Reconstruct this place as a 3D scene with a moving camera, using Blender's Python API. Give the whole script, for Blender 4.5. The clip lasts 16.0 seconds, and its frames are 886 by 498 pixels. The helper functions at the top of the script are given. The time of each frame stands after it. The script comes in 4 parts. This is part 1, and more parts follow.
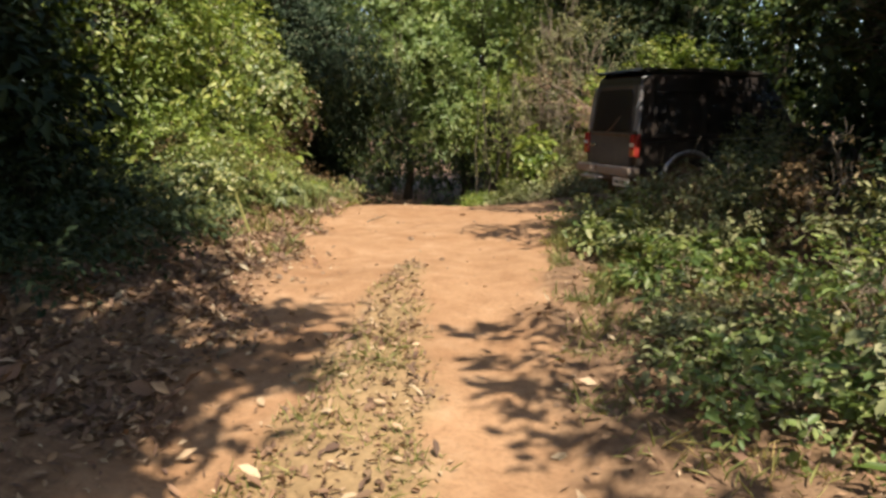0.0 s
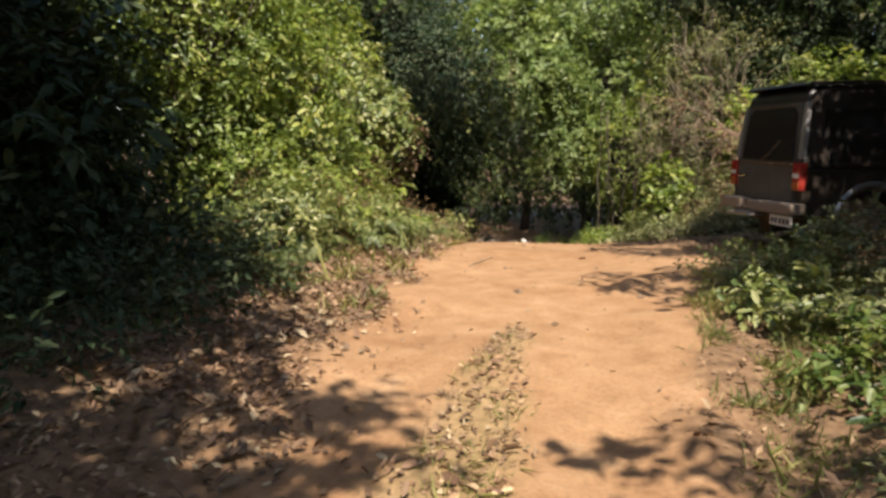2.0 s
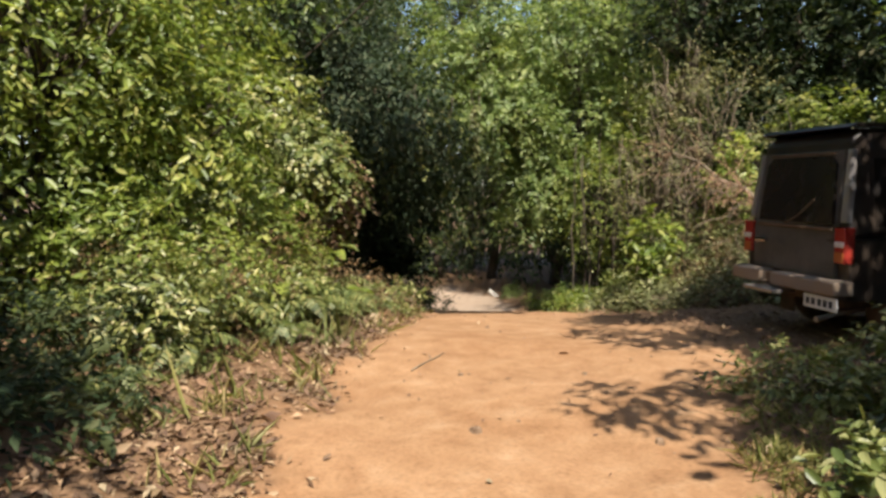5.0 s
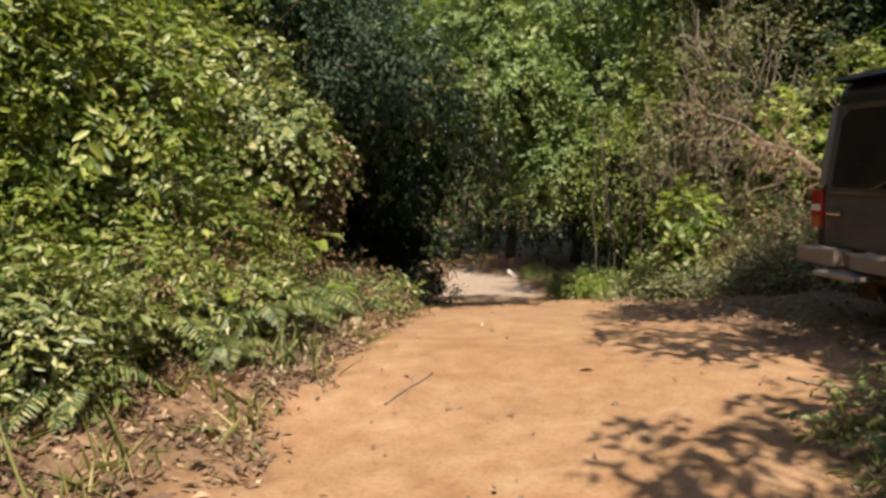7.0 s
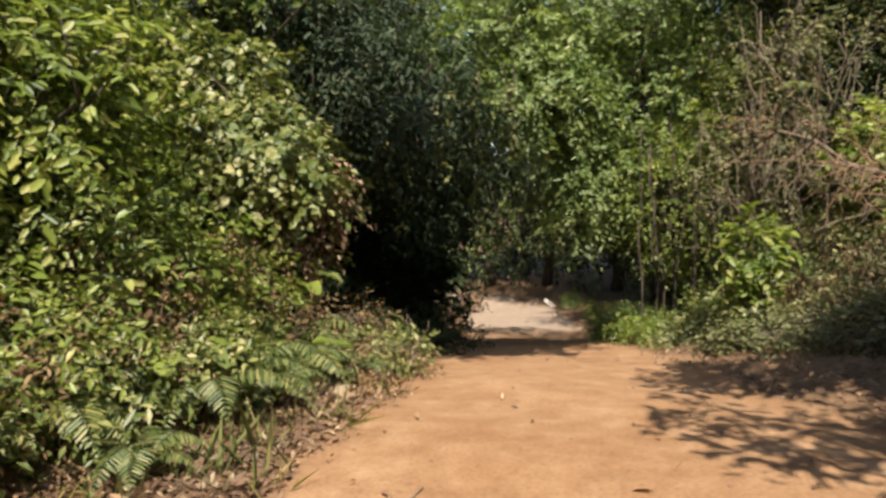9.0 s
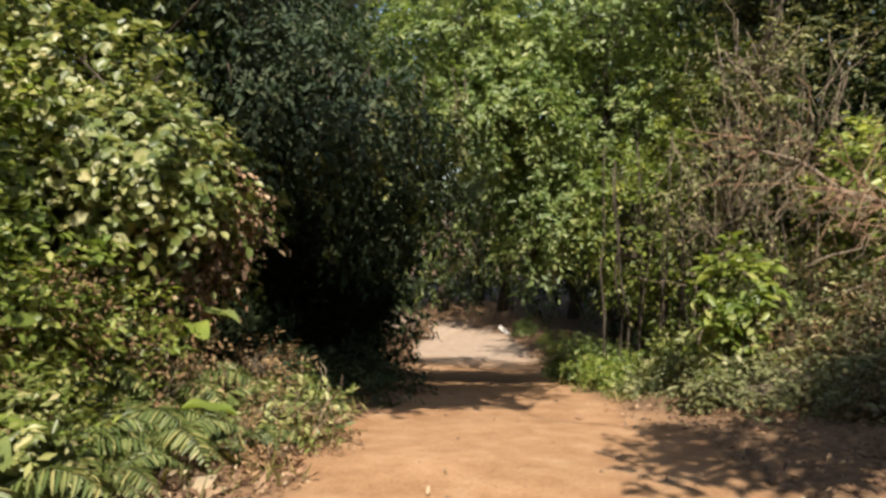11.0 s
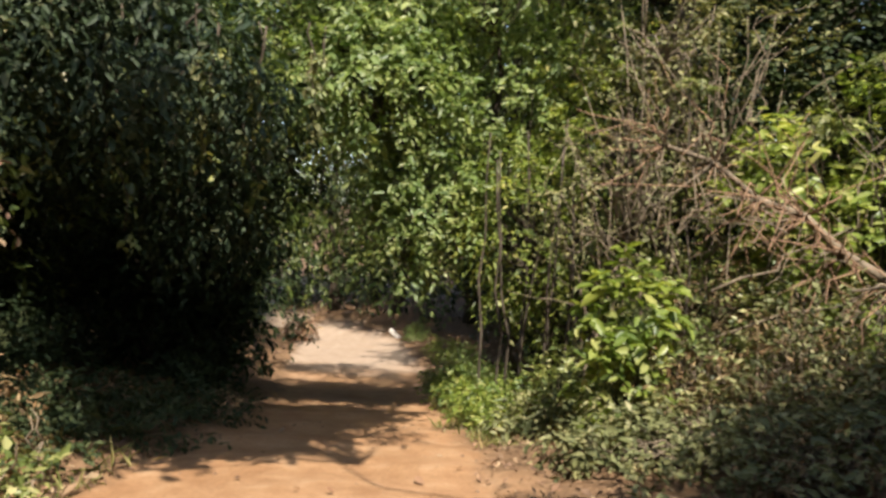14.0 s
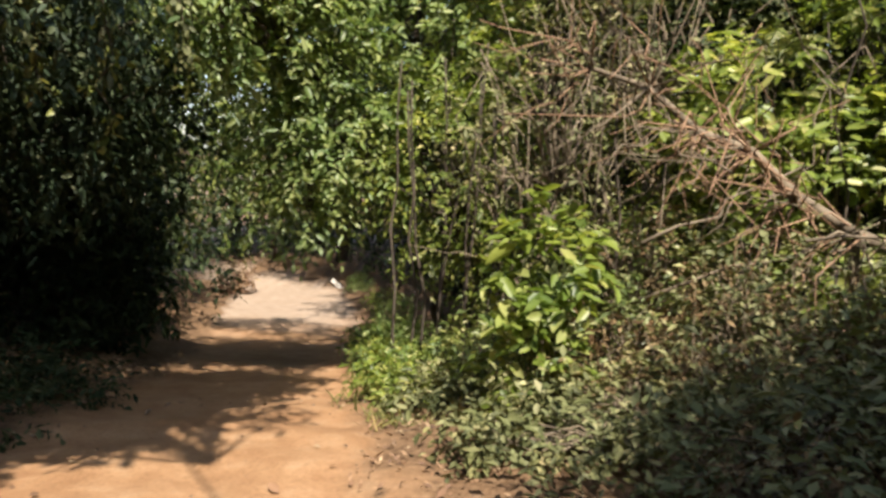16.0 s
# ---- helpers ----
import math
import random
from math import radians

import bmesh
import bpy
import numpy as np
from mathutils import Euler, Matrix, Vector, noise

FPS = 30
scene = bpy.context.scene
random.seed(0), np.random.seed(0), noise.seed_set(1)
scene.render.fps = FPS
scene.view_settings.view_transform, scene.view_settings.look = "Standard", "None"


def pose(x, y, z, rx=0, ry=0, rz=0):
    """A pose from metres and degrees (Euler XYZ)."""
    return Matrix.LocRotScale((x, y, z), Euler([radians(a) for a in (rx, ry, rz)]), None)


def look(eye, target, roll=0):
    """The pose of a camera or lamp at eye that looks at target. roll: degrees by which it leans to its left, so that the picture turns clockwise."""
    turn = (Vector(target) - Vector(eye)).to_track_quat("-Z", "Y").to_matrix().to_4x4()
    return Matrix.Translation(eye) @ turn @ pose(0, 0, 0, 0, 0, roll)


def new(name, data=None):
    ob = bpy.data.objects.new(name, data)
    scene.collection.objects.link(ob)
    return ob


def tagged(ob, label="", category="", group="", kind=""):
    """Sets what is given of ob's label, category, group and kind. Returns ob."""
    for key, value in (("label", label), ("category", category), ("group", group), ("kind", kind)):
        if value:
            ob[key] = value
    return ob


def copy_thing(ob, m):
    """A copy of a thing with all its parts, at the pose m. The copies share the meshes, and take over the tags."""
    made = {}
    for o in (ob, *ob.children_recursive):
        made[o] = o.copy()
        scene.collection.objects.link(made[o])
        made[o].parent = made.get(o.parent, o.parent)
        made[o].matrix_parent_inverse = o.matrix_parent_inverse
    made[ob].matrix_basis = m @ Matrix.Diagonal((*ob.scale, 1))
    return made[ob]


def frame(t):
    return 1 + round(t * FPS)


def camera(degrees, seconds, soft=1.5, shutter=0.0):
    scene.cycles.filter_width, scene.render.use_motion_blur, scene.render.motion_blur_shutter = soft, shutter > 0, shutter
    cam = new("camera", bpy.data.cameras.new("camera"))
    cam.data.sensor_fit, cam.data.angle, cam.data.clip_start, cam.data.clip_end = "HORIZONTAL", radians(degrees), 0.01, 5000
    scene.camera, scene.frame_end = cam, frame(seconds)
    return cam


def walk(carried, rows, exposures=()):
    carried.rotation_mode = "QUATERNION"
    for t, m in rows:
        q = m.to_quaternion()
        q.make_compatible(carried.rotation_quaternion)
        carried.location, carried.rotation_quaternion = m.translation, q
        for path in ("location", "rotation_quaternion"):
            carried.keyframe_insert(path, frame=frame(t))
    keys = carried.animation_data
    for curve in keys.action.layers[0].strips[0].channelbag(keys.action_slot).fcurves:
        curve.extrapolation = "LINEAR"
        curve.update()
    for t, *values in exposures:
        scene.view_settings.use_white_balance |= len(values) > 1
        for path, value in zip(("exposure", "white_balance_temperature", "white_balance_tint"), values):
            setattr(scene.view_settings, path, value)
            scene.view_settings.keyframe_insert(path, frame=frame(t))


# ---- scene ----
cam = camera(64.9, 16.0, soft=3.0)
METRES, EYE, TILT, LEAN, TURN = 10.8, 1.425, -11.0, 0.0, 0.0
ROWS = [
    (0.0, 0.0, 0.0, 0.0, -0.0, 0.0, -0.0),
    (0.5, 0.0044, 0.0291, 0.0026, 0.84, -0.07, -0.08),
    (1.0, 0.0073, 0.0569, 0.011, 2.84, 0.32, -0.23),
    (1.5, 0.003, 0.0879, 0.0188, 6.07, 1.13, -0.59),
    (2.0, 0.003, 0.1223, 0.0228, 9.63, 2.15, -1.16),
    (2.5, -0.0001, 0.1574, 0.0328, 12.66, 3.31, -1.77),
    (3.0, -0.0074, 0.1903, 0.0427, 14.31, 4.48, -2.2),
    (3.5, -0.004, 0.2227, 0.0516, 14.11, 5.52, -2.26),
    (4.0, -0.0032, 0.2523, 0.0591, 11.19, 6.08, -1.69),
    (4.5, -0.0037, 0.2811, 0.0669, 7.07, 6.09, -0.87),
    (7.0, 0.0056, 0.4439, 0.0934, 8.94, 3.89, 1.02),
    (7.5, 0.004, 0.4765, 0.1013, 10.31, 4.03, 1.39),
    (8.0, 0.0094, 0.5098, 0.1088, 11.52, 4.56, 1.38),
    (10.5, -0.0014, 0.6673, 0.1382, 11.59, 7.2, -0.41),
    (11.0, 0.0047, 0.6993, 0.1437, 8.47, 7.51, -0.1),
    (11.5, 0.0059, 0.729, 0.1483, 5.01, 7.6, 0.42),
    (12.0, 0.0095, 0.7559, 0.1543, 1.84, 7.47, 0.63),
    (12.5, 0.0205, 0.7829, 0.1576, -0.7, 7.23, 0.44),
    (13.0, 0.0285, 0.8084, 0.1596, -2.7, 6.85, -0.44),
    (13.5, 0.0373, 0.8345, 0.1651, -3.51, 6.84, -1.68),
    (14.0, 0.048, 0.8602, 0.1691, 0.72, 7.41, -1.84),
    (14.5, 0.0561, 0.8862, 0.173, 1.79, 7.32, -0.95),
    (15.0, 0.0644, 0.9132, 0.1771, 1.65, 5.37, -0.18),
    (15.5, 0.0835, 0.9366, 0.1812, 0.66, 3.53, 0.05),
    (16.0, 0.0973, 0.956, 0.183, -2.67, 3.04, -0.74),
]
walk(cam, [(t, pose(0, 0, EYE, TILT, LEAN, TURN) @ pose(METRES * x, METRES * y, METRES * z, 90 + pitch, roll, yaw)) for t, x, y, z, yaw, pitch, roll in ROWS],
     exposures=[(0.0, 1.12), (4.5, 1.10), (7.0, 0.98), (10.5, 1.02), (12.5, 1.12), (16.0, 1.28)])

# ---- light ----
SUN = Vector((0.20, -0.68, 1.0)).normalized()
sun_elevation = math.asin(SUN.z)
sun_azimuth = math.atan2(SUN.x, SUN.y)
world = bpy.data.worlds.new("world")
scene.world = world
world.use_nodes = True
wn = world.node_tree
sky = wn.nodes.new("ShaderNodeTexSky")
sky.sky_type, sky.sun_disc = "NISHITA", False
sky.sun_elevation, sky.sun_rotation = sun_elevation, sun_azimuth
wn.nodes["Background"].inputs["Strength"].default_value = 0.125
wn.links.new(sky.outputs["Color"], wn.nodes["Background"].inputs["Color"])
lamp = bpy.data.lights.new("sun", "SUN")
lamp.energy, lamp.angle, lamp.color = 5.0, radians(0.55), (1.0, 0.93, 0.82)
sun = new("sun", lamp)
sun.matrix_world = look(SUN * 60, (0, 0, 0))

rng = np.random.default_rng(7)


# ---- materials ----
def ramp_node(nt, stops):
    r = nt.nodes.new("ShaderNodeValToRGB")
    while len(r.color_ramp.elements) < len(stops):
        r.color_ramp.elements.new(0.5)
    for e, (p, c) in zip(r.color_ramp.elements, stops):
        e.position, e.color = p, (*c, 1)
    return r


def base_material(name, rough=0.7, metal=0.0, spec=0.5):
    m = bpy.data.materials.new(name)
    m.use_nodes = True
    b = m.node_tree.nodes["Principled BSDF"]
    b.inputs["Roughness"].default_value = rough
    b.inputs["Metallic"].default_value = metal
    b.inputs["Specular IOR Level"].default_value = spec
    return m, m.node_tree, b


def noise_tex(nt, scale, detail=4.0, rough=0.6, coord="Object"):
    tc = nt.nodes.new("ShaderNodeTexCoord")
    n = nt.nodes.new("ShaderNodeTexNoise")
    n.inputs["Scale"].default_value, n.inputs["Detail"].default_value = scale, detail
    n.inputs["Roughness"].default_value = rough
    nt.links.new(tc.outputs[coord], n.inputs["Vector"])
    return n


def mix_rgb(nt, mode, fac, a, b):
    n = nt.nodes.new("ShaderNodeMix")
    n.data_type, n.blend_type = "RGBA", mode
    for socket, value in ((n.inputs[0], fac), (n.inputs[6], a), (n.inputs[7], b)):
        if isinstance(value, (int, float)):
            socket.default_value = value
        elif isinstance(value, tuple):
            socket.default_value = (*value, 1)
        else:
            nt.links.new(value, socket)
    return n.outputs[2]


def add_bump(nt, b, height, strength, distance):
    n = nt.nodes.new("ShaderNodeBump")
    n.inputs["Strength"].default_value, n.inputs["Distance"].default_value = strength, distance
    nt.links.new(height, n.inputs["Height"])
    nt.links.new(n.outputs["Normal"], b.inputs["Normal"])


def leaf_material(name, stops, through_light=0.40, rough=0.42, spec=0.5):
    """Leaves: each one takes its own shade, patches of the crown drift in colour, and light shines through the blades."""
    m, nt, b = base_material(name, rough, 0, spec)
    g = nt.nodes.new("ShaderNodeNewGeometry")
    r = ramp_node(nt, stops)
    nt.links.new(g.outputs["Random Per Island"], r.inputs["Fac"])
    n = noise_tex(nt, 1.3, 3)
    patch = ramp_node(nt, [(0.3, (0.62, 0.70, 0.62)), (0.7, (1.25, 1.12, 0.95))])
    nt.links.new(n.outputs["Fac"], patch.inputs["Fac"])
    col = mix_rgb(nt, "MULTIPLY", 1.0, r.outputs["Color"], patch.outputs["Color"])
    nt.links.new(col, b.inputs["Base Color"])
    t = nt.nodes.new("ShaderNodeBsdfTranslucent")
    warm = mix_rgb(nt, "MULTIPLY", 1.0, col, (1.12, 1.14, 0.66))
    nt.links.new(warm, t.inputs["Color"])
    mix = nt.nodes.new("ShaderNodeMixShader")
    mix.inputs[0].default_value = through_light
    nt.links.new(b.outputs[0], mix.inputs[1])
    nt.links.new(t.outputs[0], mix.inputs[2])
    nt.links.new(mix.outputs[0], nt.nodes["Material Output"].inputs["Surface"])
    return m


def grain_material(name, dark, light, scale, rough=0.85, bump=0.4, metal=0.0, stretch=(1, 1, 1), spec=0.3, depth=0.01):
    m, nt, b = base_material(name, rough, metal, spec)
    tc = nt.nodes.new("ShaderNodeTexCoord")
    mp = nt.nodes.new("ShaderNodeMapping")
    mp.inputs["Scale"].default_value = stretch
    nt.links.new(tc.outputs["Object"], mp.inputs["Vector"])
    out = []
    for k, d in ((1.0, 5.0), (6.0, 6.0)):
        n = nt.nodes.new("ShaderNodeTexNoise")
        n.inputs["Scale"].default_value, n.inputs["Detail"].default_value = scale * k, d
        nt.links.new(mp.outputs["Vector"], n.inputs["Vector"])
        out.append(n.outputs["Fac"])
    r = ramp_node(nt, [(0.32, dark), (0.68, light)])
    nt.links.new(out[0], r.inputs["Fac"])
    r2 = ramp_node(nt, [(0.3, (0.7, 0.7, 0.7)), (0.7, (1.2, 1.2, 1.2))])
    nt.links.new(out[1], r2.inputs["Fac"])
    nt.links.new(mix_rgb(nt, "MULTIPLY", 0.8, r.outputs["Color"], r2.outputs["Color"]), b.inputs["Base Color"])
    add_bump(nt, b, out[1], bump, depth)
    return m


def plain_material(name, col, rough=0.5, metal=0.0, spec=0.5, dust=0.0, dust_col=(0.30, 0.19, 0.11)):
    """Paint, glass-like plastic or metal under a coat of road dust."""
    m, nt, b = base_material(name, rough, metal, spec)
    n = noise_tex(nt, 3.0, 8)
    r = ramp_node(nt, [(0.35, (0, 0, 0)), (0.75, (1, 1, 1))])
    nt.links.new(n.outputs["Fac"], r.inputs["Fac"])
    scale = nt.nodes.new("ShaderNodeMath")
    scale.operation = "MULTIPLY_ADD"
    scale.inputs[1].default_value, scale.inputs[2].default_value = dust, dust * 0.35
    nt.links.new(r.outputs["Color"], scale.inputs[0])
    nt.links.new(mix_rgb(nt, "MIX", scale.outputs[0], col, dust_col), b.inputs["Base Color"])
    rg = nt.nodes.new("ShaderNodeMath")
    rg.operation = "MULTIPLY_ADD"
    rg.inputs[1].default_value, rg.inputs[2].default_value = 0.5, rough
    nt.links.new(scale.outputs[0], rg.inputs[0])
    nt.links.new(rg.outputs[0], b.inputs["Roughness"])
    return m


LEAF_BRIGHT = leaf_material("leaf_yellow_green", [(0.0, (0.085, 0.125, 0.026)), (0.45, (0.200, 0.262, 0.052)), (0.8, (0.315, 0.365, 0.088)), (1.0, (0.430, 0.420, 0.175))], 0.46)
LEAF_VINE = leaf_material("leaf_pale_vine", [(0.0, (0.076, 0.106, 0.030)), (0.5, (0.180, 0.214, 0.062)), (0.85, (0.310, 0.318, 0.130)), (1.0, (0.430, 0.405, 0.235))], 0.34)
LEAF_MID = leaf_material("leaf_mid_green", [(0.0, (0.046, 0.076, 0.018)), (0.5, (0.100, 0.148, 0.032)), (1.0, (0.195, 0.220, 0.070))], 0.36)
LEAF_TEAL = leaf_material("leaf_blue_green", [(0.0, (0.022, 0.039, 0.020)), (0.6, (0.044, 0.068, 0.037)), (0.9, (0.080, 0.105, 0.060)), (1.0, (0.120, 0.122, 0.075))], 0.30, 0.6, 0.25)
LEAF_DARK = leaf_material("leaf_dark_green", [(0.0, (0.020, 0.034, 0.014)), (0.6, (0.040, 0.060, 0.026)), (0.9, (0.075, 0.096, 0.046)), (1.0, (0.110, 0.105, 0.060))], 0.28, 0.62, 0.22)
LEAF_FRESH = leaf_material("leaf_fresh_green", [(0.0, (0.105, 0.165, 0.052)), (0.5, (0.215, 0.290, 0.098)), (1.0, (0.350, 0.395, 0.175))], 0.48)
LEAF_OLIVE = leaf_material("leaf_dry_olive", [(0.0, (0.074, 0.080, 0.032)), (0.5, (0.150, 0.160, 0.064)), (0.85, (0.230, 0.225, 0.105)), (1.0, (0.345, 0.310, 0.180))], 0.24, 0.7)
# Greens darkened below the other leaves to imitate deep forest shade.
LEAF_SHADED = leaf_material("leaf_shade_darkened", [(0.0, (0.014, 0.026, 0.011)), (0.6, (0.028, 0.046, 0.020)), (1.0, (0.055, 0.072, 0.034))], 0.2, 0.65, 0.2)
LEAF_BROWN = leaf_material("leaf_dead_brown", [(0.0, (0.080, 0.048, 0.026)), (0.6, (0.180, 0.114, 0.062)), (1.0, (0.310, 0.220, 0.130))], 0.2, 0.75, 0.2)
LEAF_FERN = leaf_material("fern_frond", [(0.0, (0.080, 0.120, 0.038)), (0.6, (0.180, 0.220, 0.075)), (1.0, (0.320, 0.300, 0.130))], 0.36)
GRASS = leaf_material("grass_blade", [(0.0, (0.120, 0.150, 0.036)), (0.5, (0.240, 0.245, 0.080)), (0.8, (0.370, 0.320, 0.140)), (1.0, (0.480, 0.380, 0.200))], 0.3, 0.6)
LITTER = leaf_material("fallen_leaf", [(0.0, (0.085, 0.045, 0.028)), (0.5, (0.185, 0.105, 0.064)), (0.85, (0.300, 0.195, 0.122)), (1.0, (0.430, 0.330, 0.230))], 0.1, 0.75)
BARK = grain_material("bark", (0.034, 0.026, 0.018), (0.098, 0.075, 0.054), 9, 0.9, 0.6, stretch=(1, 1, 0.25))
TWIG = grain_material("dry_twig", (0.105, 0.080, 0.053), (0.240, 0.185, 0.125), 14, 0.85, 0.4, stretch=(1, 1, 0.4))
ORANGE_TWIG = grain_material("rusty_dry_twig", (0.165, 0.090, 0.050), (0.330, 0.205, 0.125), 12, 0.85, 0.4)
GREEN_STEM = grain_material("green_stem", (0.040, 0.055, 0.020), (0.095, 0.105, 0.040), 10, 0.7, 0.3)


# ---- ground shape ----
ROAD_Y = [-30, 0, 2.5, 4.3, 6.3, 8.4, 9.6, 10.3, 11.5, 13.0, 15.4, 17.0, 20.0, 24.0, 28.0, 33.0, 37.0, 39.5, 43.0, 50.0]
ROAD_R = [0.6, 0.55, 0.55, 0.65, 1.05, 1.35, 2.10, 1.95, 1.30, 1.15, 0.72, 0.52, 0.38, 0.15, -0.25, -0.95, -1.75, -4.0, -9.0, -20.0]
ROAD_L = [-1.4, -1.3, -1.25, -1.35, -1.5, -1.55, -1.55, -1.5, -1.6, -1.85, -1.75, -1.8, -2.2, -2.9, -3.9, -4.8, -5.6, -8.0, -13.0, -24.0]
FALL_Y = [-40, 0, 6, 10, 11, 12, 13, 14, 16, 18, 20, 22, 24, 28, 33, 37, 42, 60]
FALL_Z = [0.1, 0.1, 0.09, 0.03, -0.03, -0.14, -0.28, -0.44, -0.81, -1.22, -1.66, -2.08, -2.46, -3.06, -3.60, -3.92, -4.0, -4.0]


def waves(x, y, s, seed):
    """Smooth unevenness of about -1 to 1 with a wavelength near s metres."""
    r = np.random.default_rng(seed)
    out = np.zeros(np.shape(x))
    for k in range(5):
        a, p, f = r.uniform(0, 2 * np.pi), r.uniform(0, 2 * np.pi), r.uniform(0.7, 1.6) * 2 * np.pi / s
        out += np.sin((np.cos(a) * x + np.sin(a) * y) * f + p)
    return out / 3


def road_mask(x, y):
    """1 on the worn track, 0 in the scrub."""
    x, y = np.asarray(x, float), np.asarray(y, float)
    l, r = np.interp(y, ROAD_Y, ROAD_L), np.interp(y, ROAD_Y, ROAD_R)
    d = np.minimum(x - l, r - x) + 0.14 * waves(x, y, 0.9, 3) + 0.07 * waves(x, y, 0.3, 4)
    return np.clip(d / 0.30 + 0.5, 0, 1)


def strip_mask(x, y):
    """The grassy middle between the wheel tracks near the start of the walk."""
    x, y = np.asarray(x, float), np.asarray(y, float)
    mid = np.interp(y, [0, 2.5, 4.5, 7.0, 9.0], [-0.36, -0.38, -0.40, -0.25, -0.15])
    half = np.interp(y, [0, 2.5, 4.5, 6.0, 7.0], [0.40, 0.38, 0.26, 0.10, -0.1])
    d = half - np.abs(x - mid) + 0.08 * waves(x, y, 0.6, 5)
    return np.clip(d / 0.16 + 0.3, 0, 1) * (y < 8.5)


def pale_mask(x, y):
    """Paler, less orange earth on the far stretch of the track."""
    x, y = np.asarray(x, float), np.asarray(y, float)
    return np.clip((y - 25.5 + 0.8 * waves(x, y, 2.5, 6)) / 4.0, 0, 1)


def ground_z(x, y):
    x, y = np.asarray(x, float), np.asarray(y, float)
    l, r = np.interp(y, ROAD_Y, ROAD_L), np.interp(y, ROAD_Y, ROAD_R)
    z = np.interp(y, FALL_Y, FALL_Z)
    z = (z + np.interp(y - 0.8, FALL_Y, FALL_Z) + np.interp(y + 0.8, FALL_Y, FALL_Z)) / 3
    left = np.clip(l - x, 0, None)
    right = np.clip(x - r, 0, None)
    z = z + 0.9 * (1 - np.exp(-left / 5.0)) * np.clip(left / 1.5, 0, 1) + 0.35 * (1 - np.exp(-right / 4.0)) * np.clip(right / 1.2, 0, 1)
    z = z + 0.02 * waves(x, y, 2.2, 8) + 0.006 * waves(x, y, 0.45, 9)
    off = 1 - road_mask(x, y)
    z = z + off * (0.03 + 0.05 * waves(x, y, 1.1, 10) + 0.018 * waves(x, y, 0.35, 11))
    for at, wide, high in ((14.6, 0.35, 0.035), (15.5, 0.28, 0.060), (16.6, 0.35, 0.055), (18.2, 0.5, 0.05)):
        z = z + high * np.exp(-((y - at - 0.25 * np.sin(1.7 * x + at)) / wide) ** 2) * road_mask(x, y)
    z = z - 0.03 * np.exp(-((x - 0.35 - 0.05 * np.sin(y)) / 0.22) ** 2) * np.clip((9 - y) / 3, 0, 1) - 0.03 * np.exp(-((x + 1.0 - 0.05 * np.sin(y)) / 0.22) ** 2) * np.clip((9 - y) / 3, 0, 1)
    z = z + 0.035 * strip_mask(x, y)
    far = np.clip((np.hypot(x, y - 12) - 40) / 200, 0, 1)
    return z * (1 - far) - 1.5 * far


def gz(x, y):
    return float(ground_z(x, y))


# ---- mesh helpers ----
def mesh_object(name, verts, faces, material, parent=None, label="", smooth=False):
    me = bpy.data.meshes.new(name)
    me.from_pydata([tuple(v) for v in verts] if not isinstance(verts, np.ndarray) else verts.tolist(), [], faces)
    me.materials.append(material)
    if smooth:
        me.polygons.foreach_set("use_smooth", [True] * len(me.polygons))
    ob = new(name, me)
    ob.parent = parent
    if label:
        ob["label"] = label
    return ob


def part(name, bm, material, parent, label="", smooth=False):
    me = bpy.data.meshes.new(name)
    bm.to_mesh(me)
    bm.free()
    me.materials.append(material)
    if smooth:
        me.polygons.foreach_set("use_smooth", [True] * len(me.polygons))
    ob = new(name, me)
    ob.parent = parent
    if label:
        ob["label"] = label
    return ob


def thing(name, label, category, x, y, z=None, rz=0, group=""):
    ob = new(name)
    ob.empty_display_size = 0.2
    ob.matrix_world = pose(x, y, gz(x, y) - 0.02 if z is None else z, 0, 0, rz)
    return tagged(ob, label, category, group)


def unit(v):
    return v / np.maximum(np.linalg.norm(v, axis=-1, keepdims=True), 1e-9)


def leaf_arrays(base, axis, normal, length, width, fold=0.25, droop=0.15, wide_at=0.42):
    """Blades with a fold along the midrib and a drooping tip: six corners, two quads each."""
    axis = unit(axis)
    side = unit(np.cross(axis, normal))
    up = np.cross(side, axis)
    L, W = length[:, None], width[:, None] / 2
    tip = base + axis * L - up * L * droop
    l1 = base + axis * L * wide_at * 0.7 + side * W * 0.85 + up * W * fold
    r1 = base + axis * L * wide_at * 0.7 - side * W * 0.85 + up * W * fold
    l2 = base + axis * L * (wide_at + 0.27) + side * W * 0.80 + up * (W * fold - L * droop * 0.4)
    r2 = base + axis * L * (wide_at + 0.27) - side * W * 0.80 + up * (W * fold - L * droop * 0.4)
    return np.stack([base, l1, l2, tip, r2, r1], axis=1)


def leaf_object(name, blades, material, parent=None, label="", simple=False):
    """One mesh of many blades. simple: two triangles for a blade instead of two quads."""
    n = len(blades)
    if simple:
        v = np.stack([blades[:, 0], (blades[:, 1] + blades[:, 2]) / 2, blades[:, 3], (blades[:, 4] + blades[:, 5]) / 2], axis=1).reshape(-1, 3)
        loops = (np.arange(n)[:, None] * 4 + np.array([0, 1, 2, 0, 2, 3])[None]).ravel()
        size = 3
    else:
        v = blades.reshape(-1, 3)
        loops = (np.arange(n)[:, None] * 6 + np.array([0, 1, 2, 3, 0, 3, 4, 5])[None]).ravel()
        size = 4
    me = bpy.data.meshes.new(name)
    me.vertices.add(len(v))
    me.vertices.foreach_set("co", v.astype(np.float32).ravel())
    me.loops.add(len(loops))
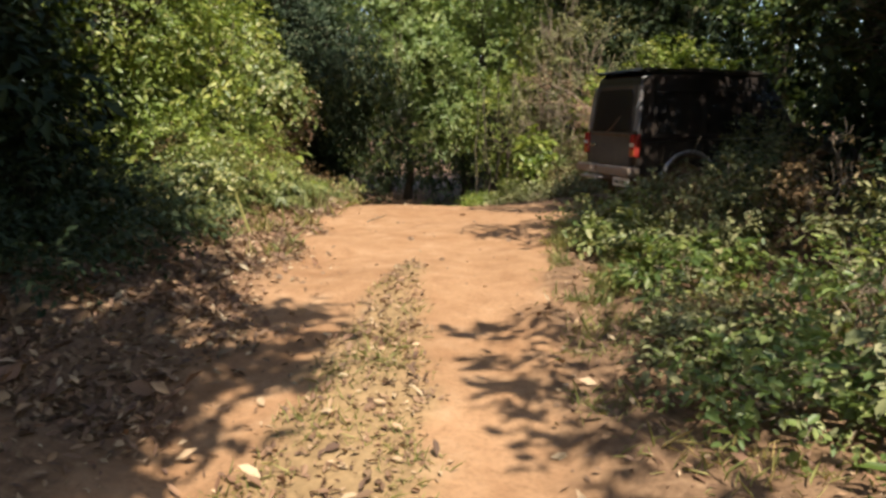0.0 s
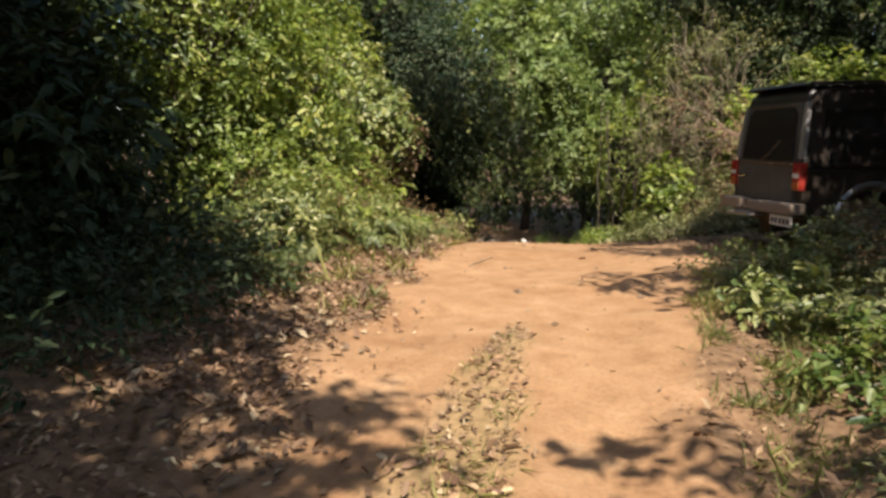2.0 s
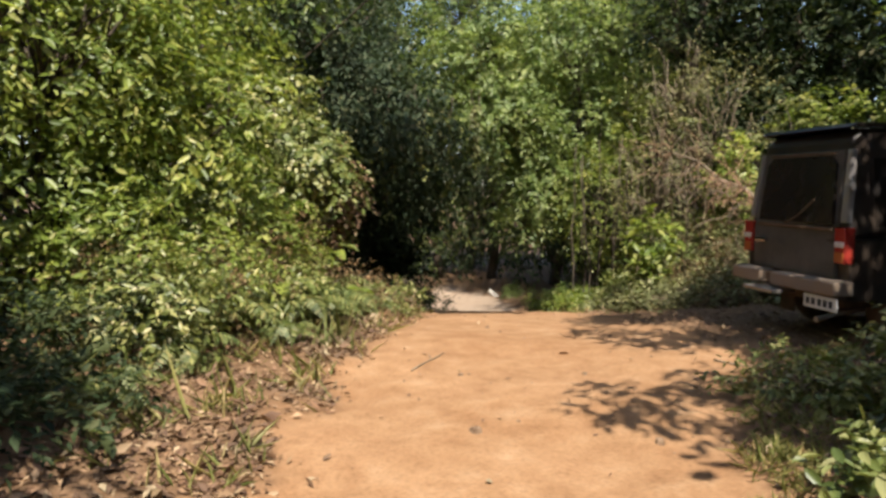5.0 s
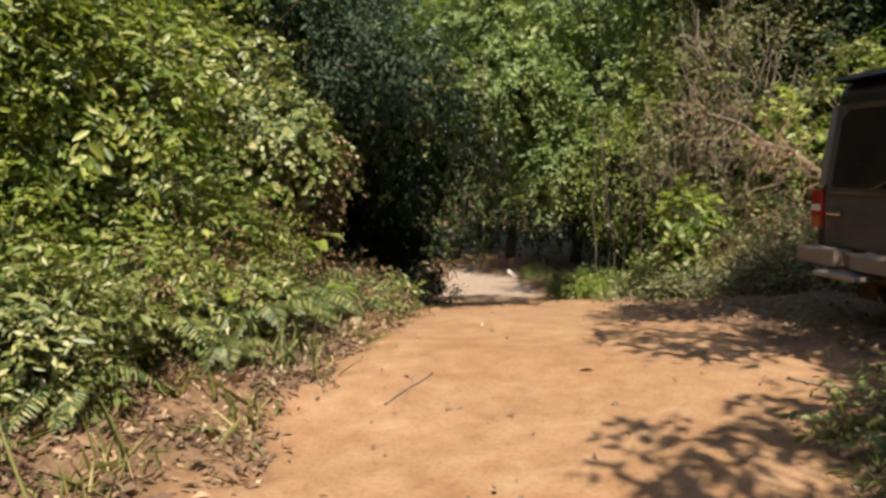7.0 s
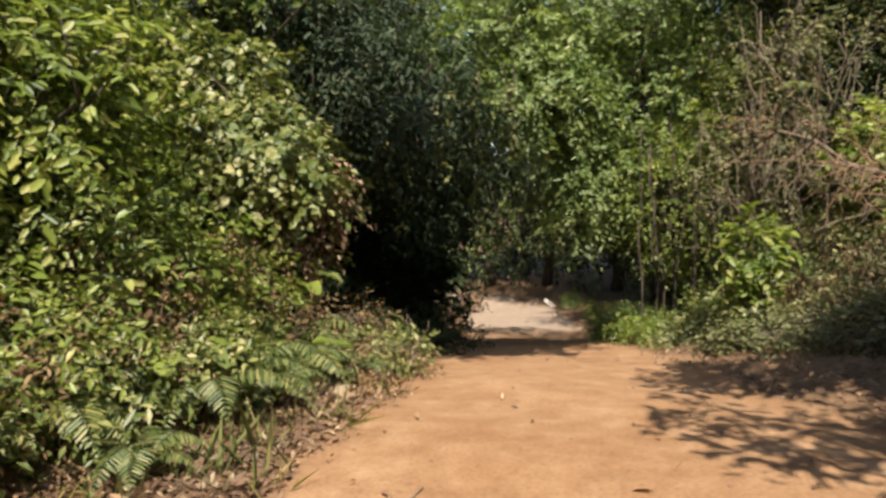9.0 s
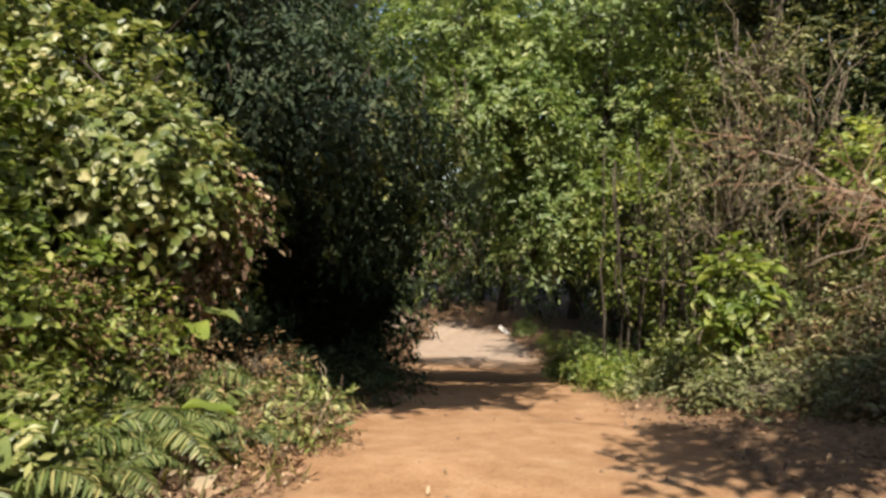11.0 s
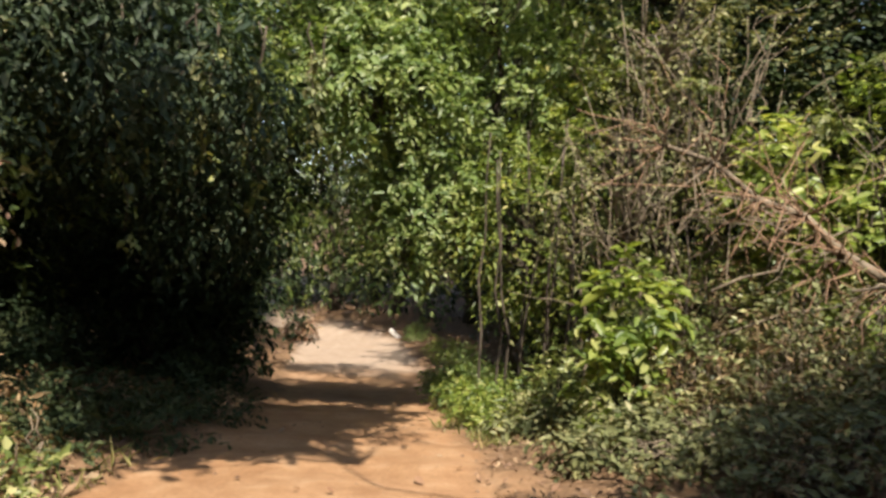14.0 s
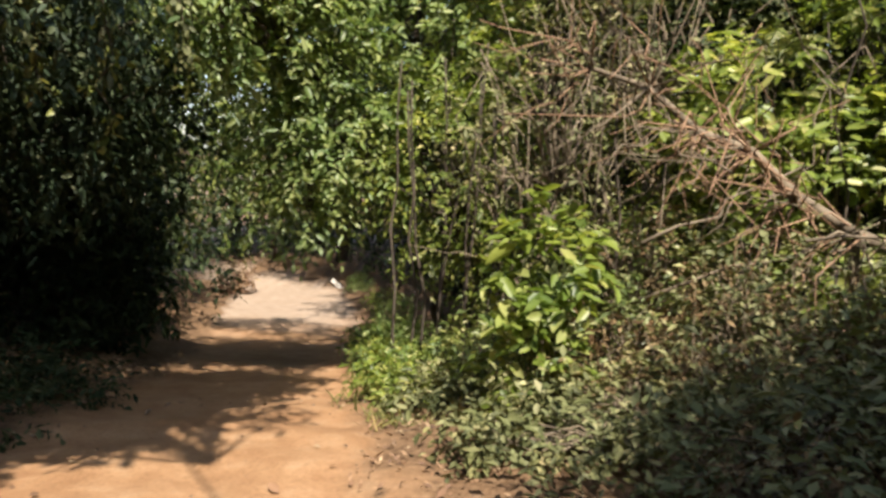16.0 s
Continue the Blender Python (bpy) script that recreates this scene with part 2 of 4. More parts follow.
    me.loops.foreach_set("vertex_index", loops.astype(np.int32))
    me.polygons.add(len(loops) // size)
    me.polygons.foreach_set("loop_start", np.arange(0, len(loops), size, dtype=np.int32))
    me.update(calc_edges=True)
    me.materials.append(material)
    ob = new(name, me)
    ob.parent = parent
    if label:
        ob["label"] = label
    return ob


def sprays(r, centres, out, m, spread, leaf, ratio, droop=0.2, hang=0.0, face=0.45):
    """Twigs with leaves set alternately along them. centres, out: places and directions of the twigs; m: leaves on each; face: how far the blades turn outward."""
    c = len(centres)
    d = unit(out + r.normal(0, 0.55, (c, 3)) + np.array([0, 0, -hang]))
    s = (np.arange(m) + r.uniform(-0.3, 0.3, (c, m))) / m
    sag = -(s ** 2)[..., None] * np.array([0, 0, 1.0]) * spread * (0.25 + hang * 0.5)
    base = centres[:, None] + d[:, None] * (s * spread)[..., None] + sag + r.normal(0, 0.05 * spread, (c, m, 3))
    side = unit(np.cross(d, np.array([0, 0, 1.0]) + r.normal(0, 0.25, (c, 3))))
    alt = np.where(np.arange(m) % 2 == 0, 1.0, -1.0)[None, :, None]
    axis = d[:, None] * 0.55 + side[:, None] * alt * 0.8 + r.normal(0, 0.32, (c, m, 3)) + np.array([0, 0, -0.15 - hang * 0.4])
    normal = np.array([0, 0, 1.0]) + face * out[:, None] + r.normal(0, 0.45, (c, m, 3))
    L = leaf * np.exp(r.normal(0, 0.28, (c, m))).ravel()
    return leaf_arrays(base.reshape(-1, 3), axis.reshape(-1, 3), normal.reshape(-1, 3), L, L * ratio * r.uniform(0.8, 1.2, c * m), droop=droop)


def blob(r, centre, radii, n, hollow=0.45, lobes=0.30, floor_z=None):
    """Places of twigs in an uneven rounded mass, and their ways outward."""
    d = unit(r.normal(0, 1, (n, 3)))
    q = d * np.array([1.0, 1.0, 1.0])
    lob = sum(np.sin(q @ r.normal(0, 3.2, 3) + r.uniform(0, 6.3)) for _ in range(4)) / 4
    rad = (hollow ** 3 + r.uniform(0, 1, n) * (1 - hollow ** 3)) ** (1 / 3) * (1 + lobes * lob)
    p = d * rad[:, None] * np.array(radii) + np.array(centre)
    if floor_z is not None:
        keep = p[:, 2] > floor_z
        p, d = p[keep], d[keep]
    gap = np.sin(p @ r.normal(0, 2.2, 3)) + np.sin(p @ r.normal(0, 3.0, 3))
    keep = gap > -1.25
    return p[keep], d[keep]


def tube(points, radii, sides=6):
    """A tapered limb along the points: corners and faces."""
    pts = [Vector(p) for p in points]
    verts, faces = [], []
    for i, p in enumerate(pts):
        t = (pts[min(i + 1, len(pts) - 1)] - pts[max(i - 1, 0)]).normalized()
        a = t.orthogonal().normalized() if i == 0 else (a - t * a.dot(t)).normalized()
        b = t.cross(a)
        for k in range(sides):
            w = 2 * math.pi * k / sides
            verts.append(p + (a * math.cos(w) + b * math.sin(w)) * radii[i])
    for i in range(len(pts) - 1):
        for k in range(sides):
            faces.append((i * sides + k, i * sides + (k + 1) % sides, (i + 1) * sides + (k + 1) % sides, (i + 1) * sides + k))
    faces.append(tuple(range(sides))[::-1])
    faces.append(tuple((len(pts) - 1) * sides + k for k in range(sides)))
    return verts, faces


def tubes(name, many, material, parent=None, label=""):
    """Several limbs that grow together, as one mesh."""
    verts, faces = [], []
    for pts, radii, sides in many:
        v, f = tube(pts, radii, sides)
        faces += [tuple(i + len(verts) for i in q) for q in f]
        verts += v
    return mesh_object(name, verts, faces, material, parent, label, smooth=True)


def bend(r, a, b, n=5, wobble=0.12, sag=0.0):
    """Points on a crooked way from a to b."""
    a, b = np.array(a, float), np.array(b, float)
    s = np.linspace(0, 1, n)[:, None]
    p = a + (b - a) * s
    p[1:-1] += r.normal(0, wobble * np.linalg.norm(b - a) / 2, (n - 2, 3))
    p[:, 2] -= sag * (s[:, 0] ** 2)
    return p


def plant(name, label, category, x, y, masses, leaf, ratio, material, m=9, spread=0.45, stems=5, stem_r=0.02, stem_mat=None,
          hang=0.0, seed=1, group="", simple=False, trunk=None, hollow=0.45, twigs=40, rz=0, face=0.45):
    """A shrub or tree. masses: (x, y, z, rx, ry, rz, twigs) of its foliage, from its foot. trunk: (height, radius, lean x, lean y)."""
    r = np.random.default_rng(seed)
    root = thing(name, label, category, x, y, rz=rz, group=group)
    stem_mat = stem_mat or BARK
    fork = np.array([0, 0, 0.15])
    if trunk:
        h, rad, lx, ly = trunk
        pts = bend(r, (0, 0, -0.15), (lx, ly, h), 7, 0.06)
        part_radii = np.linspace(rad, rad * 0.45, 7)
        part_radii[0] *= 1.5
        tubes("trunk", [(pts, part_radii, 9)], stem_mat, root)
        fork = pts[4]
    blades, limbs = [], []
    for cx, cy, cz, rx, ry, rzz, n in masses:
        p, d = blob(r, (cx, cy, cz), (rx, ry, rzz), n, hollow=hollow, floor_z=0.04)
        blades.append(sprays(r, p, d, m, spread, leaf, ratio, hang=hang, face=face))
        if trunk:
            start = pts[r.integers(3, 7)]
            girth = trunk[1] * (0.30 if np.linalg.norm(start - np.array((cx, cy, cz))) < 3 else 0.12)
            tubes("limb", [(bend(r, start, (cx, cy, cz), 5, 0.12), np.linspace(girth, 0.010, 5), 6)], stem_mat, root)
        for k in r.integers(0, max(len(p), 1), min(twigs, len(p))) if len(p) else []:
            a = np.array((cx, cy, cz)) * 0.85 if trunk else np.array((cx * 0.8, cy * 0.8, max(cz - rzz * 0.6, 0.1)))
            limbs.append((bend(r, a, p[k], 4, 0.14), np.linspace(stem_r * 0.7, stem_r * 0.2, 4), 4))
    if not trunk:
        for k in range(stems):
            cx, cy, cz, rx, ry, rzz, n = masses[k % len(masses)]
            foot = (r.normal(0, 0.12), r.normal(0, 0.12), -0.08)
            top = (cx + r.normal(0, rx * 0.4), cy + r.normal(0, ry * 0.4), cz + rzz * 0.5)
            tubes("stem", [(bend(r, foot, top, 6, 0.12), np.linspace(stem_r, stem_r * 0.3, 6), 6)], stem_mat, root)
    if limbs:
        tagged(tubes("twig_tangle", limbs, stem_mat, root), kind="stuff")
    leaf_object("foliage", np.concatenate(blades), material, root, simple=simple)
    return root


# ---- ground ----
def ground_material():
    m, nt, b = base_material("laterite_earth", 0.92, 0, 0.15)
    road = nt.nodes.new("ShaderNodeAttribute")
    road.attribute_name = "worn"
    strip = nt.nodes.new("ShaderNodeAttribute")
    strip.attribute_name = "grassy"
    big, mid, fine = noise_tex(nt, 0.55, 4), noise_tex(nt, 4.0, 6), noise_tex(nt, 38.0, 6)
    soil = ramp_node(nt, [(0.30, (0.235, 0.128, 0.064)), (0.55, (0.300, 0.175, 0.092)), (0.75, (0.350, 0.225, 0.130))])
    nt.links.new(mid.outputs["Fac"], soil.inputs["Fac"])
    drift = ramp_node(nt, [(0.3, (0.86, 0.78, 0.72)), (0.5, (0.98, 0.96, 0.94)), (0.7, (1.10, 1.09, 1.10))])
    nt.links.new(big.outputs["Fac"], drift.inputs["Fac"])
    earth = mix_rgb(nt, "MULTIPLY", 1.0, soil.outputs["Color"], drift.outputs["Color"])
    grit = ramp_node(nt, [(0.30, (0.72, 0.70, 0.68)), (0.5, (1, 1, 1)), (0.72, (1.14, 1.13, 1.12))])
    nt.links.new(fine.outputs["Fac"], grit.inputs["Fac"])
    earth = mix_rgb(nt, "MULTIPLY", 0.8, earth, grit.outputs["Color"])
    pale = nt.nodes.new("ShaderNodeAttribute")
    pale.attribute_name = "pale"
    far_soil = ramp_node(nt, [(0.30, (0.26, 0.185, 0.130)), (0.70, (0.36, 0.275, 0.205))])
    nt.links.new(mid.outputs["Fac"], far_soil.inputs["Fac"])
    earth = mix_rgb(nt, "MIX", pale.outputs["Fac"], earth, far_soil.outputs["Color"])
    duff = ramp_node(nt, [(0.28, (0.075, 0.045, 0.025)), (0.5, (0.150, 0.088, 0.048)), (0.72, (0.240, 0.150, 0.084))])
    dn = noise_tex(nt, 14.0, 6)
    nt.links.new(dn.outputs["Fac"], duff.inputs["Fac"])
    col = mix_rgb(nt, "MIX", road.outputs["Fac"], duff.outputs["Color"], earth)
    turf = ramp_node(nt, [(0.3, (0.150, 0.105, 0.048)), (0.7, (0.300, 0.205, 0.100))])
    nt.links.new(dn.outputs["Fac"], turf.inputs["Fac"])
    half = nt.nodes.new("ShaderNodeMath")
    half.operation = "MULTIPLY"
    half.inputs[1].default_value = 0.75
    nt.links.new(strip.outputs["Fac"], half.inputs[0])
    nt.links.new(mix_rgb(nt, "MIX", half.outputs[0], col, turf.outputs["Color"]), b.inputs["Base Color"])
    h = nt.nodes.new("ShaderNodeMath")
    h.operation = "MULTIPLY_ADD"
    h.inputs[1].default_value = 0.35
    nt.links.new(fine.outputs["Fac"], h.inputs[0])
    nt.links.new(mid.outputs["Fac"], h.inputs[2])
    add_bump(nt, b, h.outputs[0], 0.55, 0.035)
    return m


def spaced(lo, hi, step, reach, grow=1.35):
    inner = list(np.arange(lo, hi, step))
    a, b, s = lo, hi, step
    before, after = [], []
    while a > -reach or b < reach:
        s *= grow
        a, b = a - s, b + s
        before.append(a)
        after.append(b)
    return np.array(before[::-1] + inner + after)


def build_ground():
    xs, ys = spaced(-6, 6, 0.09, 600), spaced(-1, 34, 0.13, 600)
    X, Y = np.meshgrid(xs, ys)
    Z = ground_z(X, Y)
    nx, ny = len(xs), len(ys)
    v = np.stack([X, Y, Z], axis=-1).reshape(-1, 3)
    i = (np.arange(ny - 1)[:, None] * nx + np.arange(nx - 1)[None]).ravel()
    quads = np.stack([i, i + 1, i + nx + 1, i + nx], axis=1)
    me = bpy.data.meshes.new("ground")
    me.vertices.add(len(v))
    me.vertices.foreach_set("co", v.astype(np.float32).ravel())
    me.loops.add(quads.size)
    me.loops.foreach_set("vertex_index", quads.astype(np.int32).ravel())
    me.polygons.add(len(quads))
    me.polygons.foreach_set("loop_start", np.arange(0, quads.size, 4, dtype=np.int32))
    me.update(calc_edges=True)
    me.polygons.foreach_set("use_smooth", [True] * len(quads))
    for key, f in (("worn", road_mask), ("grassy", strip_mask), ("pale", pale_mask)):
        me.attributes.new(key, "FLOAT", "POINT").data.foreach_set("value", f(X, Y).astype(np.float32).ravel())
    me.materials.append(ground_material())
    tagged(new("ground", me), "orange laterite earth track worn through leaf-strewn forest floor", "ground", kind="structure")


build_ground()


def on_ground(r, n, x0, x1, y0, y1, weight):
    """Up to n places on the ground, thinned by weight(x, y)."""
    x, y = r.uniform(x0, x1, n), r.uniform(y0, y1, n)
    keep = r.uniform(0, 1, n) < weight(x, y)
    x, y = x[keep], y[keep]
    return np.stack([x, y, ground_z(x, y)], axis=1)


# ---- parked vehicle ----
PAINT = plain_material("dusty_black_paint", (0.008, 0.008, 0.009), 0.32, 0.0, 0.4, 0.08)
REAR_PAINT = plain_material("dust_coated_dark_paint", (0.020, 0.020, 0.021), 0.38, 0.0, 0.45, 0.36, (0.23, 0.195, 0.16))
CAR_GLASS = plain_material("dusty_dark_glass", (0.008, 0.009, 0.010), 0.10, 0.0, 0.35, 0.06)
RUBBER = plain_material("rubber", (0.018, 0.017, 0.016), 0.8, 0, 0.3, 0.5)
STEEL = plain_material("dull_steel", (0.45, 0.43, 0.40), 0.42, 0.9, 0.5, 0.45)
BUMPER = plain_material("grey_bumper_paint", (0.20, 0.17, 0.14), 0.55, 0, 0.4, 0.5)
RED_LENS = plain_material("red_lens", (0.30, 0.010, 0.010), 0.2, 0, 0.6, 0.12)
AMBER_LENS = plain_material("amber_lens", (0.38, 0.09, 0.02), 0.2, 0, 0.6, 0.12)
WHITE_LENS = plain_material("white_lens", (0.65, 0.62, 0.56), 0.2, 0, 0.6, 0.15)
PLATE = plain_material("white_number_plate", (0.72, 0.70, 0.64), 0.5, 0, 0.4, 0.15)
INK = plain_material("black_ink", (0.02, 0.02, 0.02), 0.6)
# Silver that puts the black paint's sky reflection into colour, under road dust.
SHEEN = plain_material("dusty_sheen_silver", (0.34, 0.34, 0.35), 0.30, 0.6, 0.5, 0.30)
CHROME = plain_material("chrome", (0.7, 0.7, 0.7), 0.15, 1.0, 0.5, 0.1)


def box_bm(x0, x1, y0, y1, z0, z1, bevel=0.02, seg=2):
    bm = bmesh.new()
    bmesh.ops.create_cube(bm, size=1)
    for v in bm.verts:
        v.co = Vector((x0 + (v.co.x + 0.5) * (x1 - x0), y0 + (v.co.y + 0.5) * (y1 - y0), z0 + (v.co.z + 0.5) * (z1 - z0)))
    if bevel:
        bmesh.ops.bevel(bm, geom=bm.edges[:], offset=bevel, segments=seg, affect="EDGES", profile=0.6)
    return bm


def outline_bm(profile, x0, x1, bevel=0.0, seg=2, side_in=None):
    """A side outline (y, z) drawn out from x0 to x1; side_in(z) pulls the flanks in towards the roof."""
    bm = bmesh.new()
    rings = []
    for x in (x0, x1):
        ring = []
        for y, z in profile:
            k = side_in(z) if side_in else 0
            ring.append(bm.verts.new((x + (k if x < 0 else -k), y, z)))
        rings.append(ring)
    n = len(profile)
    bm.faces.new(rings[0])
    bm.faces.new(rings[1][::-1])
    for i in range(n):
        bm.faces.new((rings[0][i], rings[1][i], rings[1][(i + 1) % n], rings[0][(i + 1) % n])[::-1])
    bmesh.ops.recalc_face_normals(bm, faces=bm.faces[:])
    if bevel:
        bmesh.ops.bevel(bm, geom=bm.edges[:], offset=bevel, segments=seg, affect="EDGES", profile=0.6)
    return bm


def wheel(parent, x, y, rad=0.35, w=0.2):
    hub = new("wheel")
    hub.parent = parent
    hub.location = (x, y, rad)
    prof = [(rad * 0.62, -w / 2), (rad * 0.93, -w / 2), (rad, -w / 2 + 0.04), (rad, w / 2 - 0.04), (rad * 0.93, w / 2), (rad * 0.62, w / 2)]
    for name, ring, mat in (("tyre", prof, RUBBER), ("rim", [(0.02, 0.03), (rad * 0.3, 0.05), (rad * 0.55, 0.0), (rad * 0.63, w / 2 - 0.01), (rad * 0.63, -w / 2 + 0.01), (0.02, -0.05)], STEEL)):
        verts, faces, n = [], [], 28
        s = 1 if x > 0 else -1
        for k in range(n):
            a = 2 * math.pi * k / n
            verts += [(s * u, d * math.cos(a), d * math.sin(a)) for d, u in ring]
        q = len(ring)
        for k in range(n):
            for j in range(q if name == "tyre" else q - 1):
                faces.append((k * q + j, k * q + (j + 1) % q, ((k + 1) % n) * q + (j + 1) % q, ((k + 1) % n) * q + j))
        mesh_object(name, verts, faces, mat, hub, smooth=True)


def build_vehicle():
    car = thing("parked_car", "dusty black boxy off-road car parked nose-first in the roadside scrub", "car", 2.50, 10.53, rz=-73)
    car.location.z = 0.02
    W, H, L = 0.72, 2.0, 4.0
    taper = lambda z: 0.0 if z < 1.05 else (z - 1.05) * 0.13
    arch = lambda yc: [(yc + 0.42 * math.cos(a), 0.42 + 0.40 * math.sin(a)) for a in np.linspace(0, math.pi, 9)]
    lower = [(0.02, 0.48), (0.0, 1.02), (L - 1.25, 1.05), (L - 0.12, 0.98), (L, 0.85), (L, 0.42)] + arch(L - 0.78) + arch(0.86)
    part("body", outline_bm(lower, -W, W, 0.025, 2), PAINT, car, "dusty black painted lower body", smooth=False)
    upper = [(0.01, 1.03), (0.10, H - 0.10), (0.20, H - 0.02), (1.2, H), (2.25, H - 0.05), (2.85, 1.06)]
    part("cabin", outline_bm(upper, -W + 0.015, W - 0.015, 0.055, 4, taper), PAINT, car)
    part("roof", outline_bm([(0.05, H - 0.005), (0.12, H + 0.03), (1.2, H + 0.045), (2.2, H - 0.005), (2.28, H - 0.045)], -W + 0.10, W - 0.10, 0.012, 2), PAINT, car)
    for s in (-1, 1):
        part("rain_gutter", box_bm(s * (W - 0.115) - 0.012, s * (W - 0.115) + 0.012, 0.08, 2.2, H - 0.03, H - 0.005, 0.004, 1), CHROME, car, "thin bright roof gutter")
    tail = lambda z: 0.10 * max(0, (z - 1.03) / (H - 0.13 - 1.03))
    part("tailgate", slab_bm([(-0.585, 0.66), (0.585, 0.66), (0.585, 1.05), (0.56, 1.80), (-0.56, 1.80), (-0.585, 1.05)], tail, -0.022, 0.02), REAR_PAINT, car, "dust-coated rear door")
    part("rear_window", slab_bm([(-0.52, 1.14), (0.52, 1.14), (0.52, 1.24), (0.49, 1.68), (0.42, 1.75), (-0.42, 1.75), (-0.49, 1.68), (-0.52, 1.24)], tail, -0.034, 0.012), CAR_GLASS, car, "dusty dark rear window")
    for x0, x1, z0, z1 in ((-0.53, 0.53, 1.08, 1.115), (-0.45, 0.45, 1.76, 1.785)):
        part("window_seal", slab_bm([(x0, z0), (x1, z0), (x1, z1), (x0, z1)], tail, -0.036, 0.006), RUBBER, car)
    part("wiper", tube_bm([(-0.05, -0.05, 1.13), (0.12, -0.06, 1.2), (0.36, -0.07, 1.36)], 0.008), RUBBER, car)
    part("door_handle", box_bm(-0.52, -0.36, -0.06, -0.02, 0.92, 0.96, 0.008), CHROME, car, "chrome door handle")
    for s in (-1, 1):
        lampbox = part("tail_light", box_bm(s * 0.66 - 0.065, s * 0.66 + 0.065, -0.045, 0.06, 0.80, 1.12, 0.015), RED_LENS, car, "red tail light cluster")
        part("indicator_lens", box_bm(s * 0.66 - 0.055, s * 0.66 + 0.055, -0.052, -0.03, 0.815, 0.90, 0.006), AMBER_LENS, lampbox, "amber lens")
        part("reversing_lens", box_bm(s * 0.66 - 0.055, s * 0.66 + 0.055, -0.052, -0.03, 0.945, 0.995, 0.006), WHITE_LENS, lampbox, "white lens")
    # Strips added as painted highlights on the glossy rear corners and arches.
    for s in (-1, 1):
        part("corner_sheen", slab_bm([(s * 0.605, 1.16), (s * 0.690, 1.16), (s * 0.675, 1.45), (s * 0.632, 1.80), (s * 0.575, 1.80)], tail, -0.020, 0.02), SHEEN, car, "dusty silver-grey strip painted as sky sheen on the rear corner")
        part("arch_sheen", arch_bm(s * (W + 0.035), 0.86, 0.44, 0.45), SHEEN, car, "pale grey strip painted as a highlight on the wheel arch")
    for x0, x1 in ((-0.75, -0.28), (-0.12, 0.75)):
        part("bumper", box_bm(x0, x1, -0.16, 0.05, 0.52, 0.65, 0.025, 3), BUMPER, car, "grey dusty bumper section")
    part("bumper_bar", box_bm(-0.30, -0.10, -0.08, 0.04, 0.53, 0.63, 0.01), RUBBER, car)
    part("tow_step", box_bm(-0.40, 0.06, -0.26, 0.0, 0.455, 0.49, 0.008), STEEL, car, "thin metal tow step")
    plate = part("number_plate", box_bm(0.34, 0.76, -0.13, -0.115, 0.385, 0.505, 0.004, 1), PLATE, car, "white number plate")
    for i, x in enumerate((0.40, 0.47, 0.55, 0.62, 0.69)):
        part("plate_mark", box_bm(x - 0.022, x + 0.022, -0.134, -0.128, 0.415, 0.475, 0, 1), INK, plate)
    part("exhaust_pipe", tube_bm([(0.45, 0.5, 0.36), (0.47, 0.1, 0.32), (0.50, -0.12, 0.28)], 0.028), STEEL, car, "dull curved exhaust pipe")
    part("chassis", box_bm(-0.55, 0.55, 0.12, L - 0.2, 0.38, 0.52, 0.02), RUBBER, car)
    part("axle", tube_bm([(-0.62, 0.86, 0.35), (0.62, 0.86, 0.35)], 0.06), RUBBER, car)
    for s in (-1, 1):
        for y0, y1, y2, y3 in ((0.28, 1.08, 1.08, 0.30), (1.16, 1.86, 1.86, 1.16), (1.94, 2.66, 2.30, 1.94)):
            zb, zt = 1.12, 1.72
            v = [(s * (W - 0.012 - taper(zb)), y0, zb), (s * (W - 0.012 - taper(zb)), y1, zb), (s * (W - 0.012 - taper(zt)), y2, zt), (s * (W - 0.012 - taper(zt)), y3, zt)]
            v += [(x - s * 0.03, y, z) for x, y, z in v]
            mesh_object("side_window", v, [(0, 1, 2, 3), (7, 6, 5, 4), (0, 4, 5, 1), (1, 5, 6, 2), (2, 6, 7, 3), (3, 7, 4, 0)], CAR_GLASS, car, "dark side window")
        part("side_moulding", box_bm(s * (W + 0.006) - 0.012, s * (W + 0.006) + 0.012, 1.32, L - 1.25, 0.70, 0.76, 0.006), RUBBER, car)
        part("wheel_arch", arch_bm(s * (W + 0.01), 0.86, 0.42, 0.42), RUBBER, car)
        part("wheel_arch", arch_bm(s * (W + 0.01), L - 0.78, 0.42, 0.42), RUBBER, car)
        part("side_mirror", box_bm(s * (W + 0.14) - 0.10, s * (W + 0.14) + 0.10, 2.52, 2.62, 1.08, 1.26, 0.03), RUBBER, car)
        wheel(car, s * 0.60, 0.86)
        wheel(car, s * 0.60, L - 0.78)
        part("mud_flap", box_bm(s * 0.60 - 0.11, s * 0.60 + 0.11, 0.40, 0.415, 0.16, 0.46, 0.004, 1), RUBBER, car)
    part("headlight", box_bm(-0.72, -0.46, L - 0.02, L + 0.03, 0.66, 0.82, 0.02), WHITE_LENS, car)
    part("headlight", box_bm(0.46, 0.72, L - 0.02, L + 0.03, 0.66, 0.82, 0.02), WHITE_LENS, car)
    part("front_bumper", box_bm(-0.82, 0.82, L - 0.02, L + 0.14, 0.44, 0.60, 0.03), BUMPER, car)


def slab_bm(outline, lean, y, thick):
    """A flat panel (x, z) on the leaning rear face."""
    bm = bmesh.new()
    a = [bm.verts.new((x, y + lean(z), z)) for x, z in outline]
    b = [bm.verts.new((x, y + lean(z) + thick + 0.03, z)) for x, z in outline]
    bm.faces.new(a)
